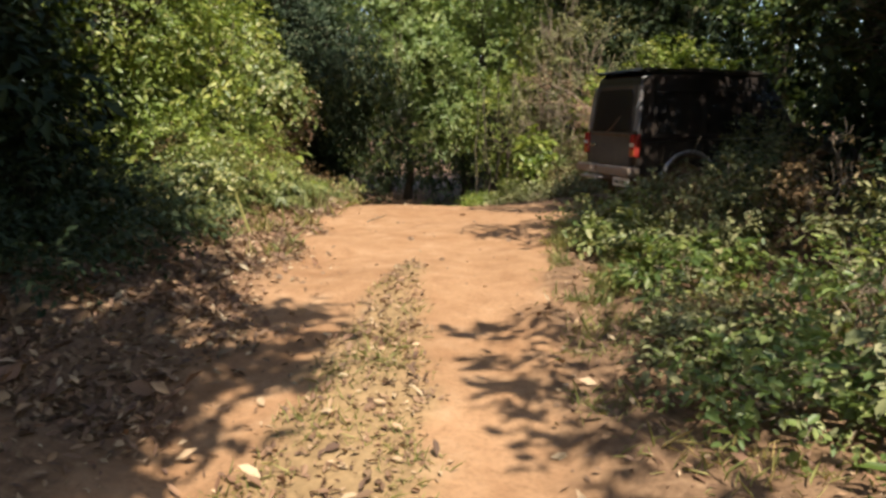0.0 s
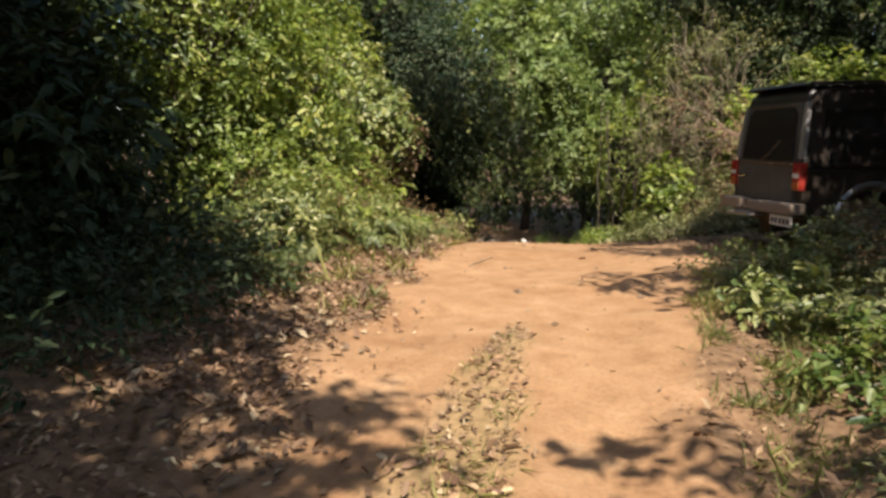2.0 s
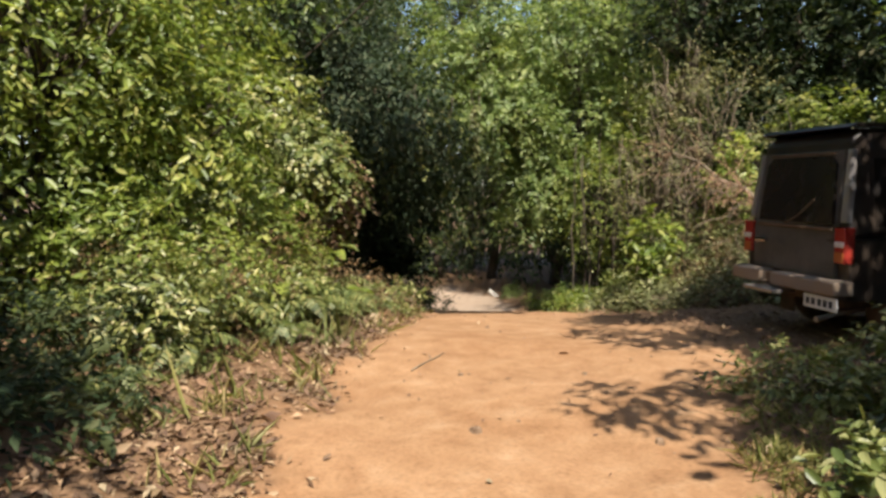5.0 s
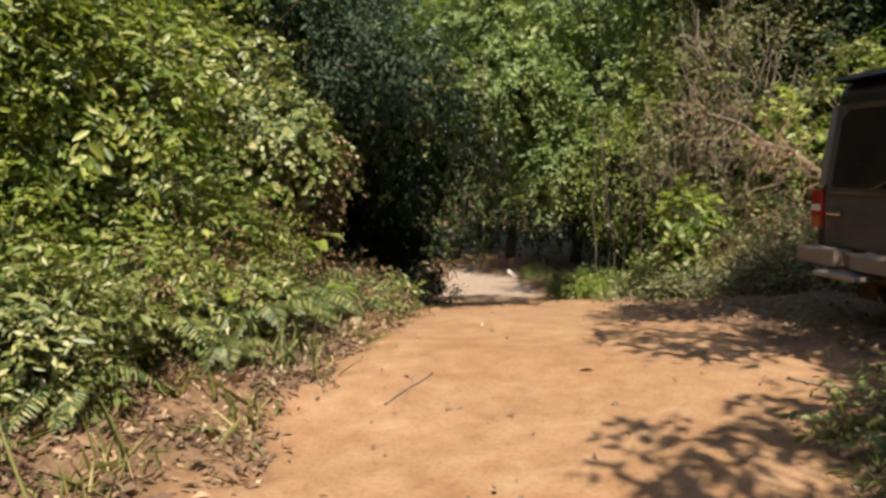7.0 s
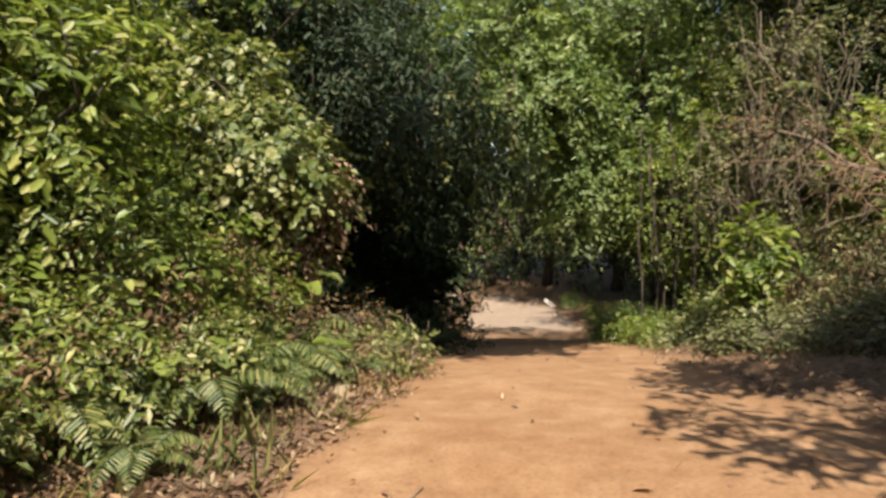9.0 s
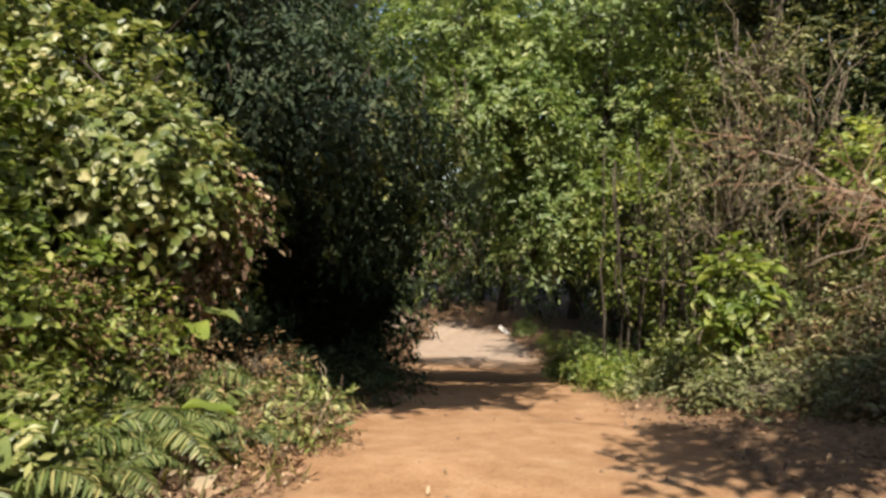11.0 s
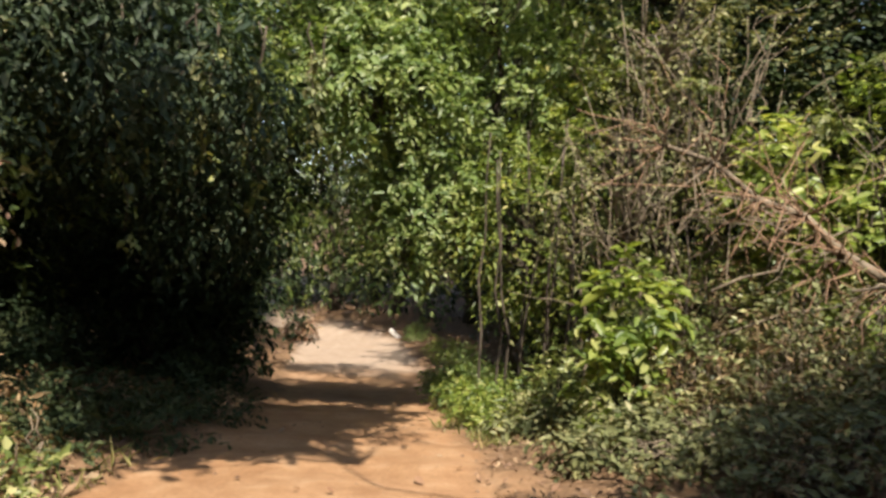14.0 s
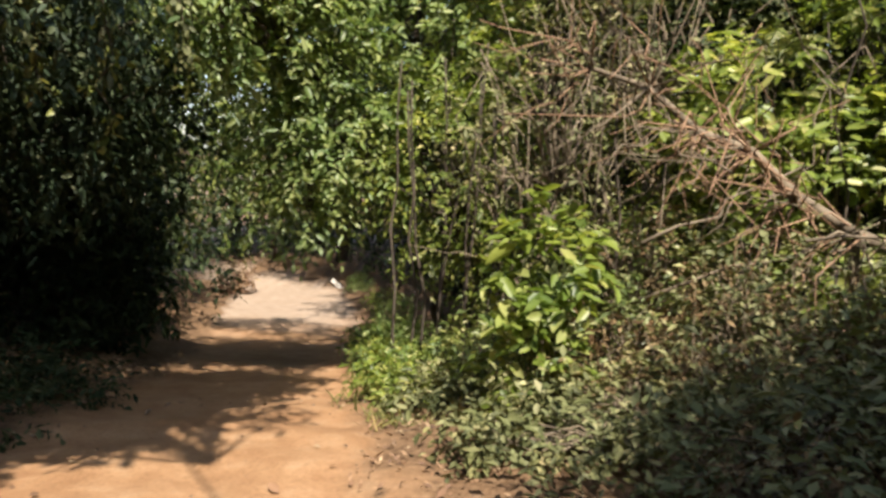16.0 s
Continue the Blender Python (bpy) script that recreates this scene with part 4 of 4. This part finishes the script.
for k, (x, y, h, mat) in enumerate([(1.0, 16.8, 0.35, LEAF_BRIGHT), (0.75, 18.0, 0.40, LEAF_BRIGHT), (1.2, 17.8, 0.5, LEAF_FRESH), (0.7, 19.4, 0.45, LEAF_BRIGHT), (1.3, 16.0, 0.35, LEAF_OLIVE), (0.55, 21.0, 0.5, LEAF_BRIGHT), (1.7, 14.6, 0.25, LEAF_OLIVE),
                                    (1.75, 16.6, 0.7, LEAF_VINE), (0.3, 23.0, 0.5, LEAF_FRESH), (0.9, 19.0, 0.65, LEAF_FRESH), (0.75, 25.6, 0.8, LEAF_FRESH), (0.2, 30.2, 0.7, LEAF_BRIGHT), (-0.9, 36.0, 0.6, LEAF_FRESH)]):
    plant("edge_weed", "low bright green weed clump at the edge of the falling track", "weed", x, y,
          [(0, 0, h * 0.45, 0.40, 0.45, h * 0.45, 90), (0.1, 0.1, h * 0.7, 0.35, 0.35, h * 0.3, 50)], 0.075, 0.4, mat, m=8, spread=0.26, seed=230 + k,
          stems=5, stem_r=0.008, stem_mat=GREEN_STEM, group="edge weeds", twigs=10)


# ---- fallen branch, hanging vines, ferns ----
def fallen_branch():
    r = np.random.default_rng(120)
    root = thing("fallen_branch", "fallen dry branch with rusty orange twigs lying over the scrub", "branch", 4.3, 15.0)
    a, b = np.array((0.5, -0.3, 0.92)), np.array((-1.9, 0.9, 2.46))
    spine = bend(r, a, b, 8, 0.03)
    tubes("bough", [(spine, np.linspace(0.058, 0.018, 8), 7)], TWIG, root, "pale dry bough")
    tubes("prop_limb", [(bend(r, spine[2], (0.5, 0.2, -0.05), 5, 0.08), np.linspace(0.04, 0.03, 5), 6)], TWIG, root)
    for k in range(120):
        s = spine[r.integers(2, 8)]
        way = unit(np.array((r.normal(-0.5, 0.6), r.normal(-0.3, 0.5), r.normal(-0.15, 0.8))))
        tubes("twig", [(bend(r, s, s + way * r.uniform(0.4, 1.2), 5, 0.22), np.linspace(0.009, 0.003, 5), 4)], ORANGE_TWIG if k % 3 else TWIG, root)
    for k in range(5):
        s = np.array((r.uniform(-2.2, 0.2), r.uniform(-0.4, 0.4), r.uniform(0.8, 1.7)))
        tubes("cross_limb", [(bend(r, s, s + np.array((r.uniform(1.0, 1.9), r.normal(0, 0.2), r.uniform(0.1, 0.6))), 6, 0.06), np.linspace(0.013, 0.006, 6), 5)], TWIG, root)


fallen_branch()


def dry_tangle(x, y, h, n, seed, mat):
    r = np.random.default_rng(seed)
    root = thing("dry_stalks", "tangle of bare dry branches above the scrub", "branch", x, y, group="dry stalks")
    for k in range(n):
        foot = np.array((r.normal(0, 0.35), r.normal(0, 0.3), -0.05))
        top = foot + np.array((r.normal(0, 0.5), r.normal(0, 0.3), 0)) * min(1, h / 1.6) + np.array((0, 0, h * r.uniform(0.6, 1.1)))
        p = bend(r, foot, top, 7, 0.10)
        tubes("stalk", [(p, np.linspace(0.014, 0.004, 7), 5)], mat, root)
        for j in range(4):
            s = p[r.integers(3, 7)]
            tubes("side_twig", [(bend(r, s, s + r.normal(0, 0.28, 3) * min(1, h / 1.2) + np.array((0, 0, 0.12)), 4, 0.2), np.linspace(0.007, 0.003, 4), 4)], mat, root)


for x, y, h, n, sd, mat in [(2.3, 16.6, 3.4, 7, 131, TWIG), (3.0, 16.2, 3.8, 7, 132, TWIG), (3.6, 15.9, 2.8, 6, 133, TWIG), (2.7, 6.6, 0.8, 4, 134, TWIG), (3.0, 5.0, 1.0, 5, 135, TWIG), (-1.75, 12.9, 0.5, 4, 136, TWIG),
                            (3.2, 9.0, 0.7, 3, 137, TWIG)]:
    dry_tangle(x, y, h, n, sd, mat)


def hanging_vine(x, y, top, bottom, seed, leaf_mat=None):
    r = np.random.default_rng(seed)
    root = thing("hanging_vine", "thin pale-leaved vine hanging from the dark crown", "vine", x, y, z=top, group="hanging vines")
    p = bend(r, (0, 0, 0), (r.normal(0, 0.15), r.normal(0, 0.1), bottom - top), 9, 0.06)
    tubes("vine_stem", [(p, np.linspace(0.012, 0.005, 9), 5)], BARK, root)
    c = np.repeat(p[2:], 3, axis=0) + r.normal(0, 0.03, (21, 3))
    leaf_object("foliage", sprays(r, c, r.normal(0, 1, c.shape), 5, 0.14, 0.075, 0.6, hang=1.0), leaf_mat or LEAF_VINE, root)


for x, y, t, bm_, sd in [(-1.45, 16.6, 3.2, 1.45, 141), (-2.6, 16.3, 3.3, 1.1, 142), (-1.9, 16.5, 3.2, 1.9, 143), (-1.0, 17.4, 3.4, 2.0, 144), (-3.2, 16.0, 3.2, 1.7, 145)]:
    hanging_vine(x, y, t, bm_, sd)


for k in range(9):
    r_ = np.random.default_rng(300 + k)
    hx, hy = -4.2 + 0.36 * k + r_.normal(0, 0.15), 16.2 + 0.12 * k + r_.normal(0, 0.25)
    hanging_vine(hx, hy, 3.4, float(r_.uniform(1.5, 2.4)), 310 + k, LEAF_OLIVE if k % 3 else LEAF_DARK)


def slender_stems(x, y, n, h, seed):
    r = np.random.default_rng(seed)
    root = thing("slender_stems", "group of thin dark upright stems at the track edge", "saplings", x, y, group="slender stems")
    for k in range(n):
        fx, fy = r.normal(0, 0.16), r.normal(0, 0.12)
        tubes("stem", [(bend(r, (fx, fy, -0.1), (fx + r.normal(0, 0.15), fy + r.normal(0, 0.1), h * r.uniform(0.8, 1.15)), 7, 0.025), np.linspace(0.020, 0.008, 7), 6)], BARK, root)


slender_stems(1.32, 17.9, 6, 3.2, 321)
slender_stems(1.8, 17.5, 4, 2.8, 322)
slender_stems(3.9, 18.3, 3, 4.2, 323)


def fern_mesh(r, size, fronds):
    made_fronds = []
    for k in range(fronds):
        blades = []
        a = 2 * math.pi * k / fronds + r.normal(0, 0.25)
        L = size * r.uniform(0.75, 1.15)
        s = np.linspace(0, 1, 16)
        up = r.uniform(0.75, 1.15)
        path = np.stack([np.cos(a) * L * (0.15 * s + 0.75 * s ** 1.4), np.sin(a) * L * (0.15 * s + 0.75 * s ** 1.4), L * up * (1.5 * s - 1.25 * s ** 2.2)], axis=1)
        rib = (path[::3], np.linspace(0.006, 0.002, len(path[::3])), 4)
        t = np.gradient(path, axis=0)
        side = unit(np.cross(t, np.array([0, 0, 1.0])))
        w = L * 0.26 * np.sin(np.pi * np.clip(s * 0.88 + 0.12, 0, 1)) ** 0.8
        for sg in (-1, 1):
            for f in (0.0, 0.5):
                base = path[3:] + f * np.gradient(path, axis=0)[3:]
                axis = side[3:] * sg + unit(t[3:]) * 0.35 + np.array([0, 0, -0.25]) + r.normal(0, 0.08, base.shape)
                blades.append(leaf_arrays(base, axis, np.cross(side, unit(t))[3:] * 1.0 + r.normal(0, 0.1, base.shape), np.maximum(w[3:], 0.015), np.full(len(base), L * 0.030), droop=0.25))
        made_fronds.append((np.concatenate(blades), rib))
    return made_fronds


FERN_SPOTS = [(-2.75, 12.65, 0.66), (-2.45, 12.3, 0.62), (-2.25, 11.5, 0.58), (-2.6, 11.0, 0.68), (-2.35, 10.3, 0.58), (-2.7, 9.4, 0.60), (-3.2, 12.0, 0.75), (-2.3, 12.9, 0.5), (-3.2, 10.4, 0.72),
              (-2.6, 8.3, 0.48), (-3.0, 8.8, 0.62), (-2.05, 12.2, 0.45), (-2.95, 13.3, 0.58), (-2.6, 7.4, 0.42), (-3.4, 9.4, 0.65), (-2.2, 9.4, 0.42), (-2.6, 11.7, 0.68), (-2.2, 10.9, 0.48), (-2.9, 10.0, 0.66)]
made = []
for i, (x, y, s) in enumerate(FERN_SPOTS):
    if i < 4:
        r_ = np.random.default_rng(150 + i)
        f = thing("fern", "arching yellow-green fern clump on the track bank", "fern", x, y, group="ferns")
        for bl, rb in fern_mesh(r_, 0.62, 11):
            frond = tagged(leaf_object("frond", bl, LEAF_FERN, f), kind="stuff")
            tubes("rib", [rb], GREEN_STEM, frond)
        f.scale = (s / 0.62,) * 3
        made.append(f)
    else:
        c = copy_thing(made[i % 4], pose(x, y, gz(x, y) - 0.02, 0, 0, 77.0 * i))
        c.scale = (s / 0.62,) * 3


def big_leaf_plant(x, y, h, n, seed, leaf=0.42):
    r = np.random.default_rng(seed)
    root = thing("broadleaf_plant", "broad pale-green leaves on upright stalks on the bank", "plant", x, y, group="broadleaf plants")
    for k in range(n):
        a = r.uniform(0, 6.3)
        top = np.array((0.25 * math.cos(a), 0.25 * math.sin(a), h * r.uniform(0.6, 1.1)))
        tubes("leaf_stalk", [(bend(r, (0, 0, -0.05), top, 5, 0.08), np.linspace(0.014, 0.007, 5), 5)], GREEN_STEM, root)
        out = np.array((math.cos(a), math.sin(a), 0.1))
        verts, faces, m = [], [], 9
        side = np.array((-math.sin(a), math.cos(a), 0))
        for j in range(m):
            u = j / (m - 1)
            w = leaf * 0.30 * math.sin(math.pi * (u * 0.93 + 0.05)) ** 0.75
            mid = top + out * leaf * u + np.array((0, 0, -0.35 * leaf * u ** 2))
            lift = np.array((0, 0, 0.3 * w + 0.02 * math.sin(9 * u + k)))
            verts += [mid - side * w + lift, mid, mid + side * w + lift]
        for j in range(m - 1):
            i = j * 3
            faces += [(i, i + 1, i + 4, i + 3), (i + 1, i + 2, i + 5, i + 4)]
        mesh_object("leaf", verts, faces, LEAF_FERN if k % 3 else LEAF_BRIGHT, root, smooth=True)


for x, y, h, n, sd in [(-3.35, 9.6, 1.0, 6, 161), (-2.75, 10.4, 0.6, 5, 162), (-3.6, 12.6, 0.7, 5, 163), (-2.5, 11.7, 0.4, 4, 164), (-3.0, 13.0, 0.9, 4, 165)]:
    big_leaf_plant(x, y, h, n, sd, 0.34)


big_leaf_plant(-3.0, 13.1, 2.75, 3, 166, 0.17)


def feather_sprig(x, y, h, seed):
    r = np.random.default_rng(seed)
    root = thing("feather_sprig", "slender sapling with pale feathery compound leaves", "sapling", x, y, group="feather sprigs")
    tubes("stem", [(bend(r, (0, 0, -0.1), (r.normal(-0.2, 0.15), r.normal(-0.1, 0.1), h), 7, 0.04), np.linspace(0.014, 0.006, 7), 5)], BARK, root)
    for bl, rb in fern_mesh(r, 0.42, 5):
        lift = np.array((0, 0, h - 0.15))
        frond = leaf_object("frond", bl + lift, LEAF_VINE, root)
        tubes("rib", [(rb[0] + lift, rb[1], rb[2])], GREEN_STEM, frond)


for x, y, h, sd in [(3.9, 16.0, 2.9, 331), (4.3, 15.6, 3.3, 332), (4.8, 16.2, 3.1, 333), (2.7, 15.9, 3.2, 334)]:
    feather_sprig(x, y, h, sd)


def fallen_log():
    r = np.random.default_rng(170)
    root = thing("fallen_log", "dark rotting log leaning down the shaded bank", "log", -3.2, 5.9)
    p = bend(r, (-1.3, 0.6, 0.95), (0.35, -0.35, 0.06), 8, 0.03)
    tubes("log_trunk", [(p, np.linspace(0.09, 0.075, 8) * r.uniform(0.9, 1.1, 8), 10)], BARK, root)
    for k in range(4):
        s = p[r.integers(1, 6)]
        tubes("broken_limb", [(bend(r, s, s + np.array((r.normal(0, 0.2), r.normal(0, 0.2), r.uniform(0.15, 0.4))), 4, 0.1), np.linspace(0.025, 0.012, 4), 6)], BARK, root)


fallen_log()


# ---- forest behind ----
def forest():
    r = np.random.default_rng(90)
    first = {}
    spots = [(-7.5, 7), (-8.0, 12), (-7.2, 18.5), (-7.0, 22.5), (-9.5, 19), (-6.5, 27), (-9.0, 29.5), (-2.2, 42.5), (-9.4, 36.0), (3.2, 36.5), (-7.4, 30.5), (3.4, 30.2), (-5.2, 43.0), (5.6, 32), (3.0, 26), (1.2, 40.0), (-8.8, 33.0), (5.0, 28.5), (4.6, 22.8), (6.8, 21.5),
             (7.5, 15.5), (10.2, 10.5), (9.6, 21.0), (8.6, 18.2), (8.4, 25), (7.4, 29), (-6.6, 24.6), (-11, 33), (1.5, 41), (-3.6, 46), (-8, 46.5), (6, 38), (-12, 25), (-11, 13.5), (-10, 3), (-8, -3), (8.5, 5), (9, -1), (-4, -7), (2.5, -8)]
    for i, (x, y) in enumerate(spots):
        k = i % 4
        if k not in first:
            ms = []
            for j in range(8):
                a, h = r.uniform(0, 6.3), 1.2 + j * 1.15
                ms.append((1.2 * math.cos(a), 1.2 * math.sin(a), h, 1.9, 1.9, 1.3, 150))
            first[k] = plant("forest_tree", "forest tree with dense green foliage down to the ground", "tree", x, y, ms, 0.17, 0.5, (LEAF_MID, LEAF_DARK, LEAF_MID, LEAF_DARK)[k], m=10,
                             spread=0.6, seed=91 + k, simple=True, trunk=(9.0, 0.18, 0.3, 0.2), group="forest trees", twigs=6)
        else:
            c = copy_thing(first[k], pose(x, y, gz(x, y) - 0.02, 0, 0, float(r.uniform(0, 360))))
            c.scale = (1.2, 1.2, 1.9) if y > 29 else (1.0, 1.0, 1.4) if y > 17 else (1.0, 1.0, float(r.uniform(0.9, 1.1)))


forest()


def far_woods():
    """The closed edge of the forest, too far and too thick to tell its trees apart."""
    r = np.random.default_rng(95)
    n = 90000
    u = r.uniform(0, 1, n)
    a = u * 2 * np.pi
    rx, ry = 13.5 + r.exponential(1.6, n), 33 + r.exponential(2.0, n)
    x, y = rx * np.cos(a), 14 + ry * np.sin(a)
    h = 13 + 2.5 * waves(x, y, 7, 96)
    z = r.uniform(0, 1, n) ** 0.85 * h
    p = np.stack([x, y, ground_z(x, y) + z], axis=1)
    keep = waves(x, y + z * 1.3, 2.4, 97) > -0.7
    p, a = p[keep], a[keep]
    k = len(p)
    inward = -np.stack([np.cos(a), np.sin(a), np.zeros(k)], axis=1)
    axis = inward * 0.4 + r.normal(0, 0.7, (k, 3)) + np.array([0, 0, -0.3])
    L = 0.34 * np.exp(r.normal(0, 0.3, k))
    ob = leaf_object("far_woods", leaf_arrays(p, axis, inward * 0.6 + np.array([0, 0, 0.8]) + r.normal(0, 0.4, (k, 3)), L, L * 0.55), LEAF_DARK, simple=True)
    tagged(ob, "closed wall of dark green forest foliage far behind", "forest", kind="stuff")


far_woods()


# ---- ground cover ----
def litter(name, label, n, x0, x1, y0, y1, weight, size, seed, simple=False):
    r = np.random.default_rng(seed)
    p = on_ground(r, n, x0, x1, y0, y1, weight)
    k = len(p)
    a = r.uniform(0, 2 * np.pi, k)
    axis = np.stack([np.cos(a), np.sin(a), r.normal(0.05, 0.35, k)], axis=1)
    normal = np.stack([r.normal(0, 0.6, k), r.normal(0, 0.6, k), np.ones(k)], axis=1)
    L = size * np.exp(r.normal(0, 0.35, k))
    p[:, 2] += 0.008 + r.uniform(0, 0.012, k)
    return tagged(leaf_object(name, leaf_arrays(p, axis, normal, L, L * r.uniform(0.3, 0.6, k), fold=r.uniform(0.3, 0.7), droop=-0.15), LITTER, simple=simple), label, "fallen leaves", kind="stuff")


verge = lambda x, y: 1 - road_mask(x, y)
near_edge = lambda x, y: np.clip(verge(x, y) + 0.35 * (x < np.interp(y, ROAD_Y, ROAD_L) + 0.5), 0, 1)
litter("fallen_leaves", "dry brown fallen leaves strewn over the track verges", 36000, -4.5, 4.5, 0.3, 20, verge, 0.046, 101, True)
litter("fallen_leaves", "pale dry leaves lying on the shaded side of the track", 2600, -2.4, 0.2, 0.8, 7, near_edge, 0.05, 102)
litter("fallen_leaves", "dense reddish-brown dry leaves along the bank foot", 30000, -3.0, -1.0, 2.5, 14, lambda x, y: np.clip(verge(x, y), 0, 1) * np.clip(0.6 + 0.6 * waves(x, y, 1.2, 105), 0.15, 1), 0.055, 106, True)
litter("fallen_leaves", "few dry leaves scattered on bare earth track", 1000, -1.6, 2.2, 0.5, 17, lambda x, y: 0.2 + 0 * x, 0.05, 103)
litter("fallen_leaves", "dry leaves caught in the grassy strip between wheel tracks", 6500, -1.0, 0.3, 0.6, 8.5, lambda x, y: strip_mask(x, y), 0.036, 104)


def grass(name, label, n, x0, x1, y0, y1, weight, size, seed, lean=0.5):
    r = np.random.default_rng(seed)
    p = on_ground(r, n, x0, x1, y0, y1, weight)
    k = len(p)
    axis = np.stack([r.normal(0, lean, k), r.normal(0, lean, k), np.ones(k)], axis=1)
    normal = np.stack([r.normal(0, 1, k), r.normal(0, 1, k), r.uniform(0, 0.6, k)], axis=1)
    L = size * np.exp(r.normal(0, 0.35, k))
    return tagged(leaf_object(name, leaf_arrays(p, axis, normal, L, 0.003 + L * 0.02, fold=0.3, droop=0.45, wide_at=0.3), GRASS), label, "grass", kind="stuff")


tufts = lambda x, y: np.clip(0.35 + 0.9 * waves(x, y, 0.7, 115), 0, 1)
grass("grass", "short dry grass in the strip between wheel tracks", 20000, -1.1, 0.4, 0.5, 8.5, lambda x, y: strip_mask(x, y) * tufts(x, y) * np.clip((6.5 - y) / 3, 0.1, 0.9), 0.045, 111, 1.0)
grass("grass", "thin yellow-green grass on the verge", 22000, 0.6, 3.0, 1.5, 10, lambda x, y: verge(x, y) * 0.8 * tufts(x, y), 0.065, 112, 0.9)
grass("grass", "pale yellow grass tussocks on the sunlit verge", 15000, 0.9, 2.2, 4.8, 9.0, lambda x, y: verge(x, y) * tufts(x, y), 0.07, 116, 0.9)
grass("grass", "yellowing grass along the bank foot", 9000, -3.6, -1.4, 6.5, 14.5, lambda x, y: verge(x, y) * 0.6 * tufts(x, y), 0.15, 113, 0.7)
grass("grass", "bright grass at the edge of the falling track", 16000, -0.4, 2.4, 15.5, 27, lambda x, y: verge(x, y) * 0.9 * tufts(x, y), 0.11, 114, 0.8)


def pebbles():
    """Clods and small stones of the track, too many to count."""
    r = np.random.default_rng(180)
    p = on_ground(r, 420, -2.0, 2.4, 1.0, 17, lambda x, y: 0.55 + 0 * x)
    verts, faces = [], []
    for q in p:
        s = 0.008 * math.exp(r.normal(0.25, 0.5))
        k = len(verts)
        ring = [(s * math.cos(a) * r.uniform(0.7, 1.2), s * math.sin(a) * r.uniform(0.7, 1.2)) for a in np.arange(6) * math.pi / 3]
        verts += [(q[0] + u * 1.0, q[1] + v, q[2] - 0.004) for u, v in ring] + [(q[0] + u * 0.75, q[1] + v * 0.75, q[2] + s * 0.6) for u, v in ring] + [(q[0], q[1], q[2] + s * 0.85)]
        for j in range(6):
            n = (j + 1) % 6
            faces += [(k + j, k + n, k + 6 + n, k + 6 + j), (k + 6 + j, k + 6 + n, k + 12)]
    ob = mesh_object("pebbles", verts, faces, grain_material("clod", (0.10, 0.06, 0.035), (0.24, 0.16, 0.10), 30, 0.9, 0.3))
    tagged(ob, "small clods and pebbles scattered over the earth track", "pebbles", kind="stuff")


pebbles()


def stick(x0, y0, x1, y1, rad, label, seed):
    r = np.random.default_rng(seed)
    root = thing("fallen_stick", label, "stick", x0, y0, group="fallen sticks")
    dx, dy = x1 - x0, y1 - y0
    z0 = root.matrix_world.translation.z
    tubes("stick_shaft", [([(dx * s, dy * s + 0.03 * math.sin(5 * s), gz(x0 + dx * s, y0 + dy * s) - z0 + rad) for s in np.linspace(0, 1, 7)], np.linspace(rad, rad * 0.5, 7), 6)], TWIG, root)
    a = np.array((dx * 0.55, dy * 0.55, gz(x0 + dx * 0.55, y0 + dy * 0.55) - z0 + rad))
    tubes("stick_fork", [([a, a + np.array((dx * 0.2 - dy * 0.12, dy * 0.2 + dx * 0.12, 0.02))], [rad * 0.5, rad * 0.3], 5)], TWIG, root)

stick(-0.98, 8.93, -0.79, 9.62, 0.008, "thin dry stick lying on the earth track", 181)
stick(1.5, 9.4, 2.05, 8.9, 0.010, "dry twig lying on the track edge", 182)
stick(-1.95, 6.2, -1.35, 6.5, 0.010, "dry twig lying on the track edge", 183)


def white_stone():
    """A pale slab that leans out of the weeds where the track bottoms out."""
    bm = box_bm(-0.08, 0.08, -0.05, 0.05, -0.12, 0.46, 0.025, 3)
    for v in bm.verts:
        v.co *= 1 + 0.06 * noise.noise(v.co * 7)
    root = thing("white_stone", "pale whitish stone slab leaning in weeds beside the far track", "stone", -1.62, 36.9)
    slab = part("stone_slab", bm, grain_material("pale_stone", (0.55, 0.52, 0.47), (0.76, 0.73, 0.67), 8, 0.8, 0.4), root)
    slab.matrix_local = pose(0, 0, 0.05, 0, -48, 0)


white_stone()
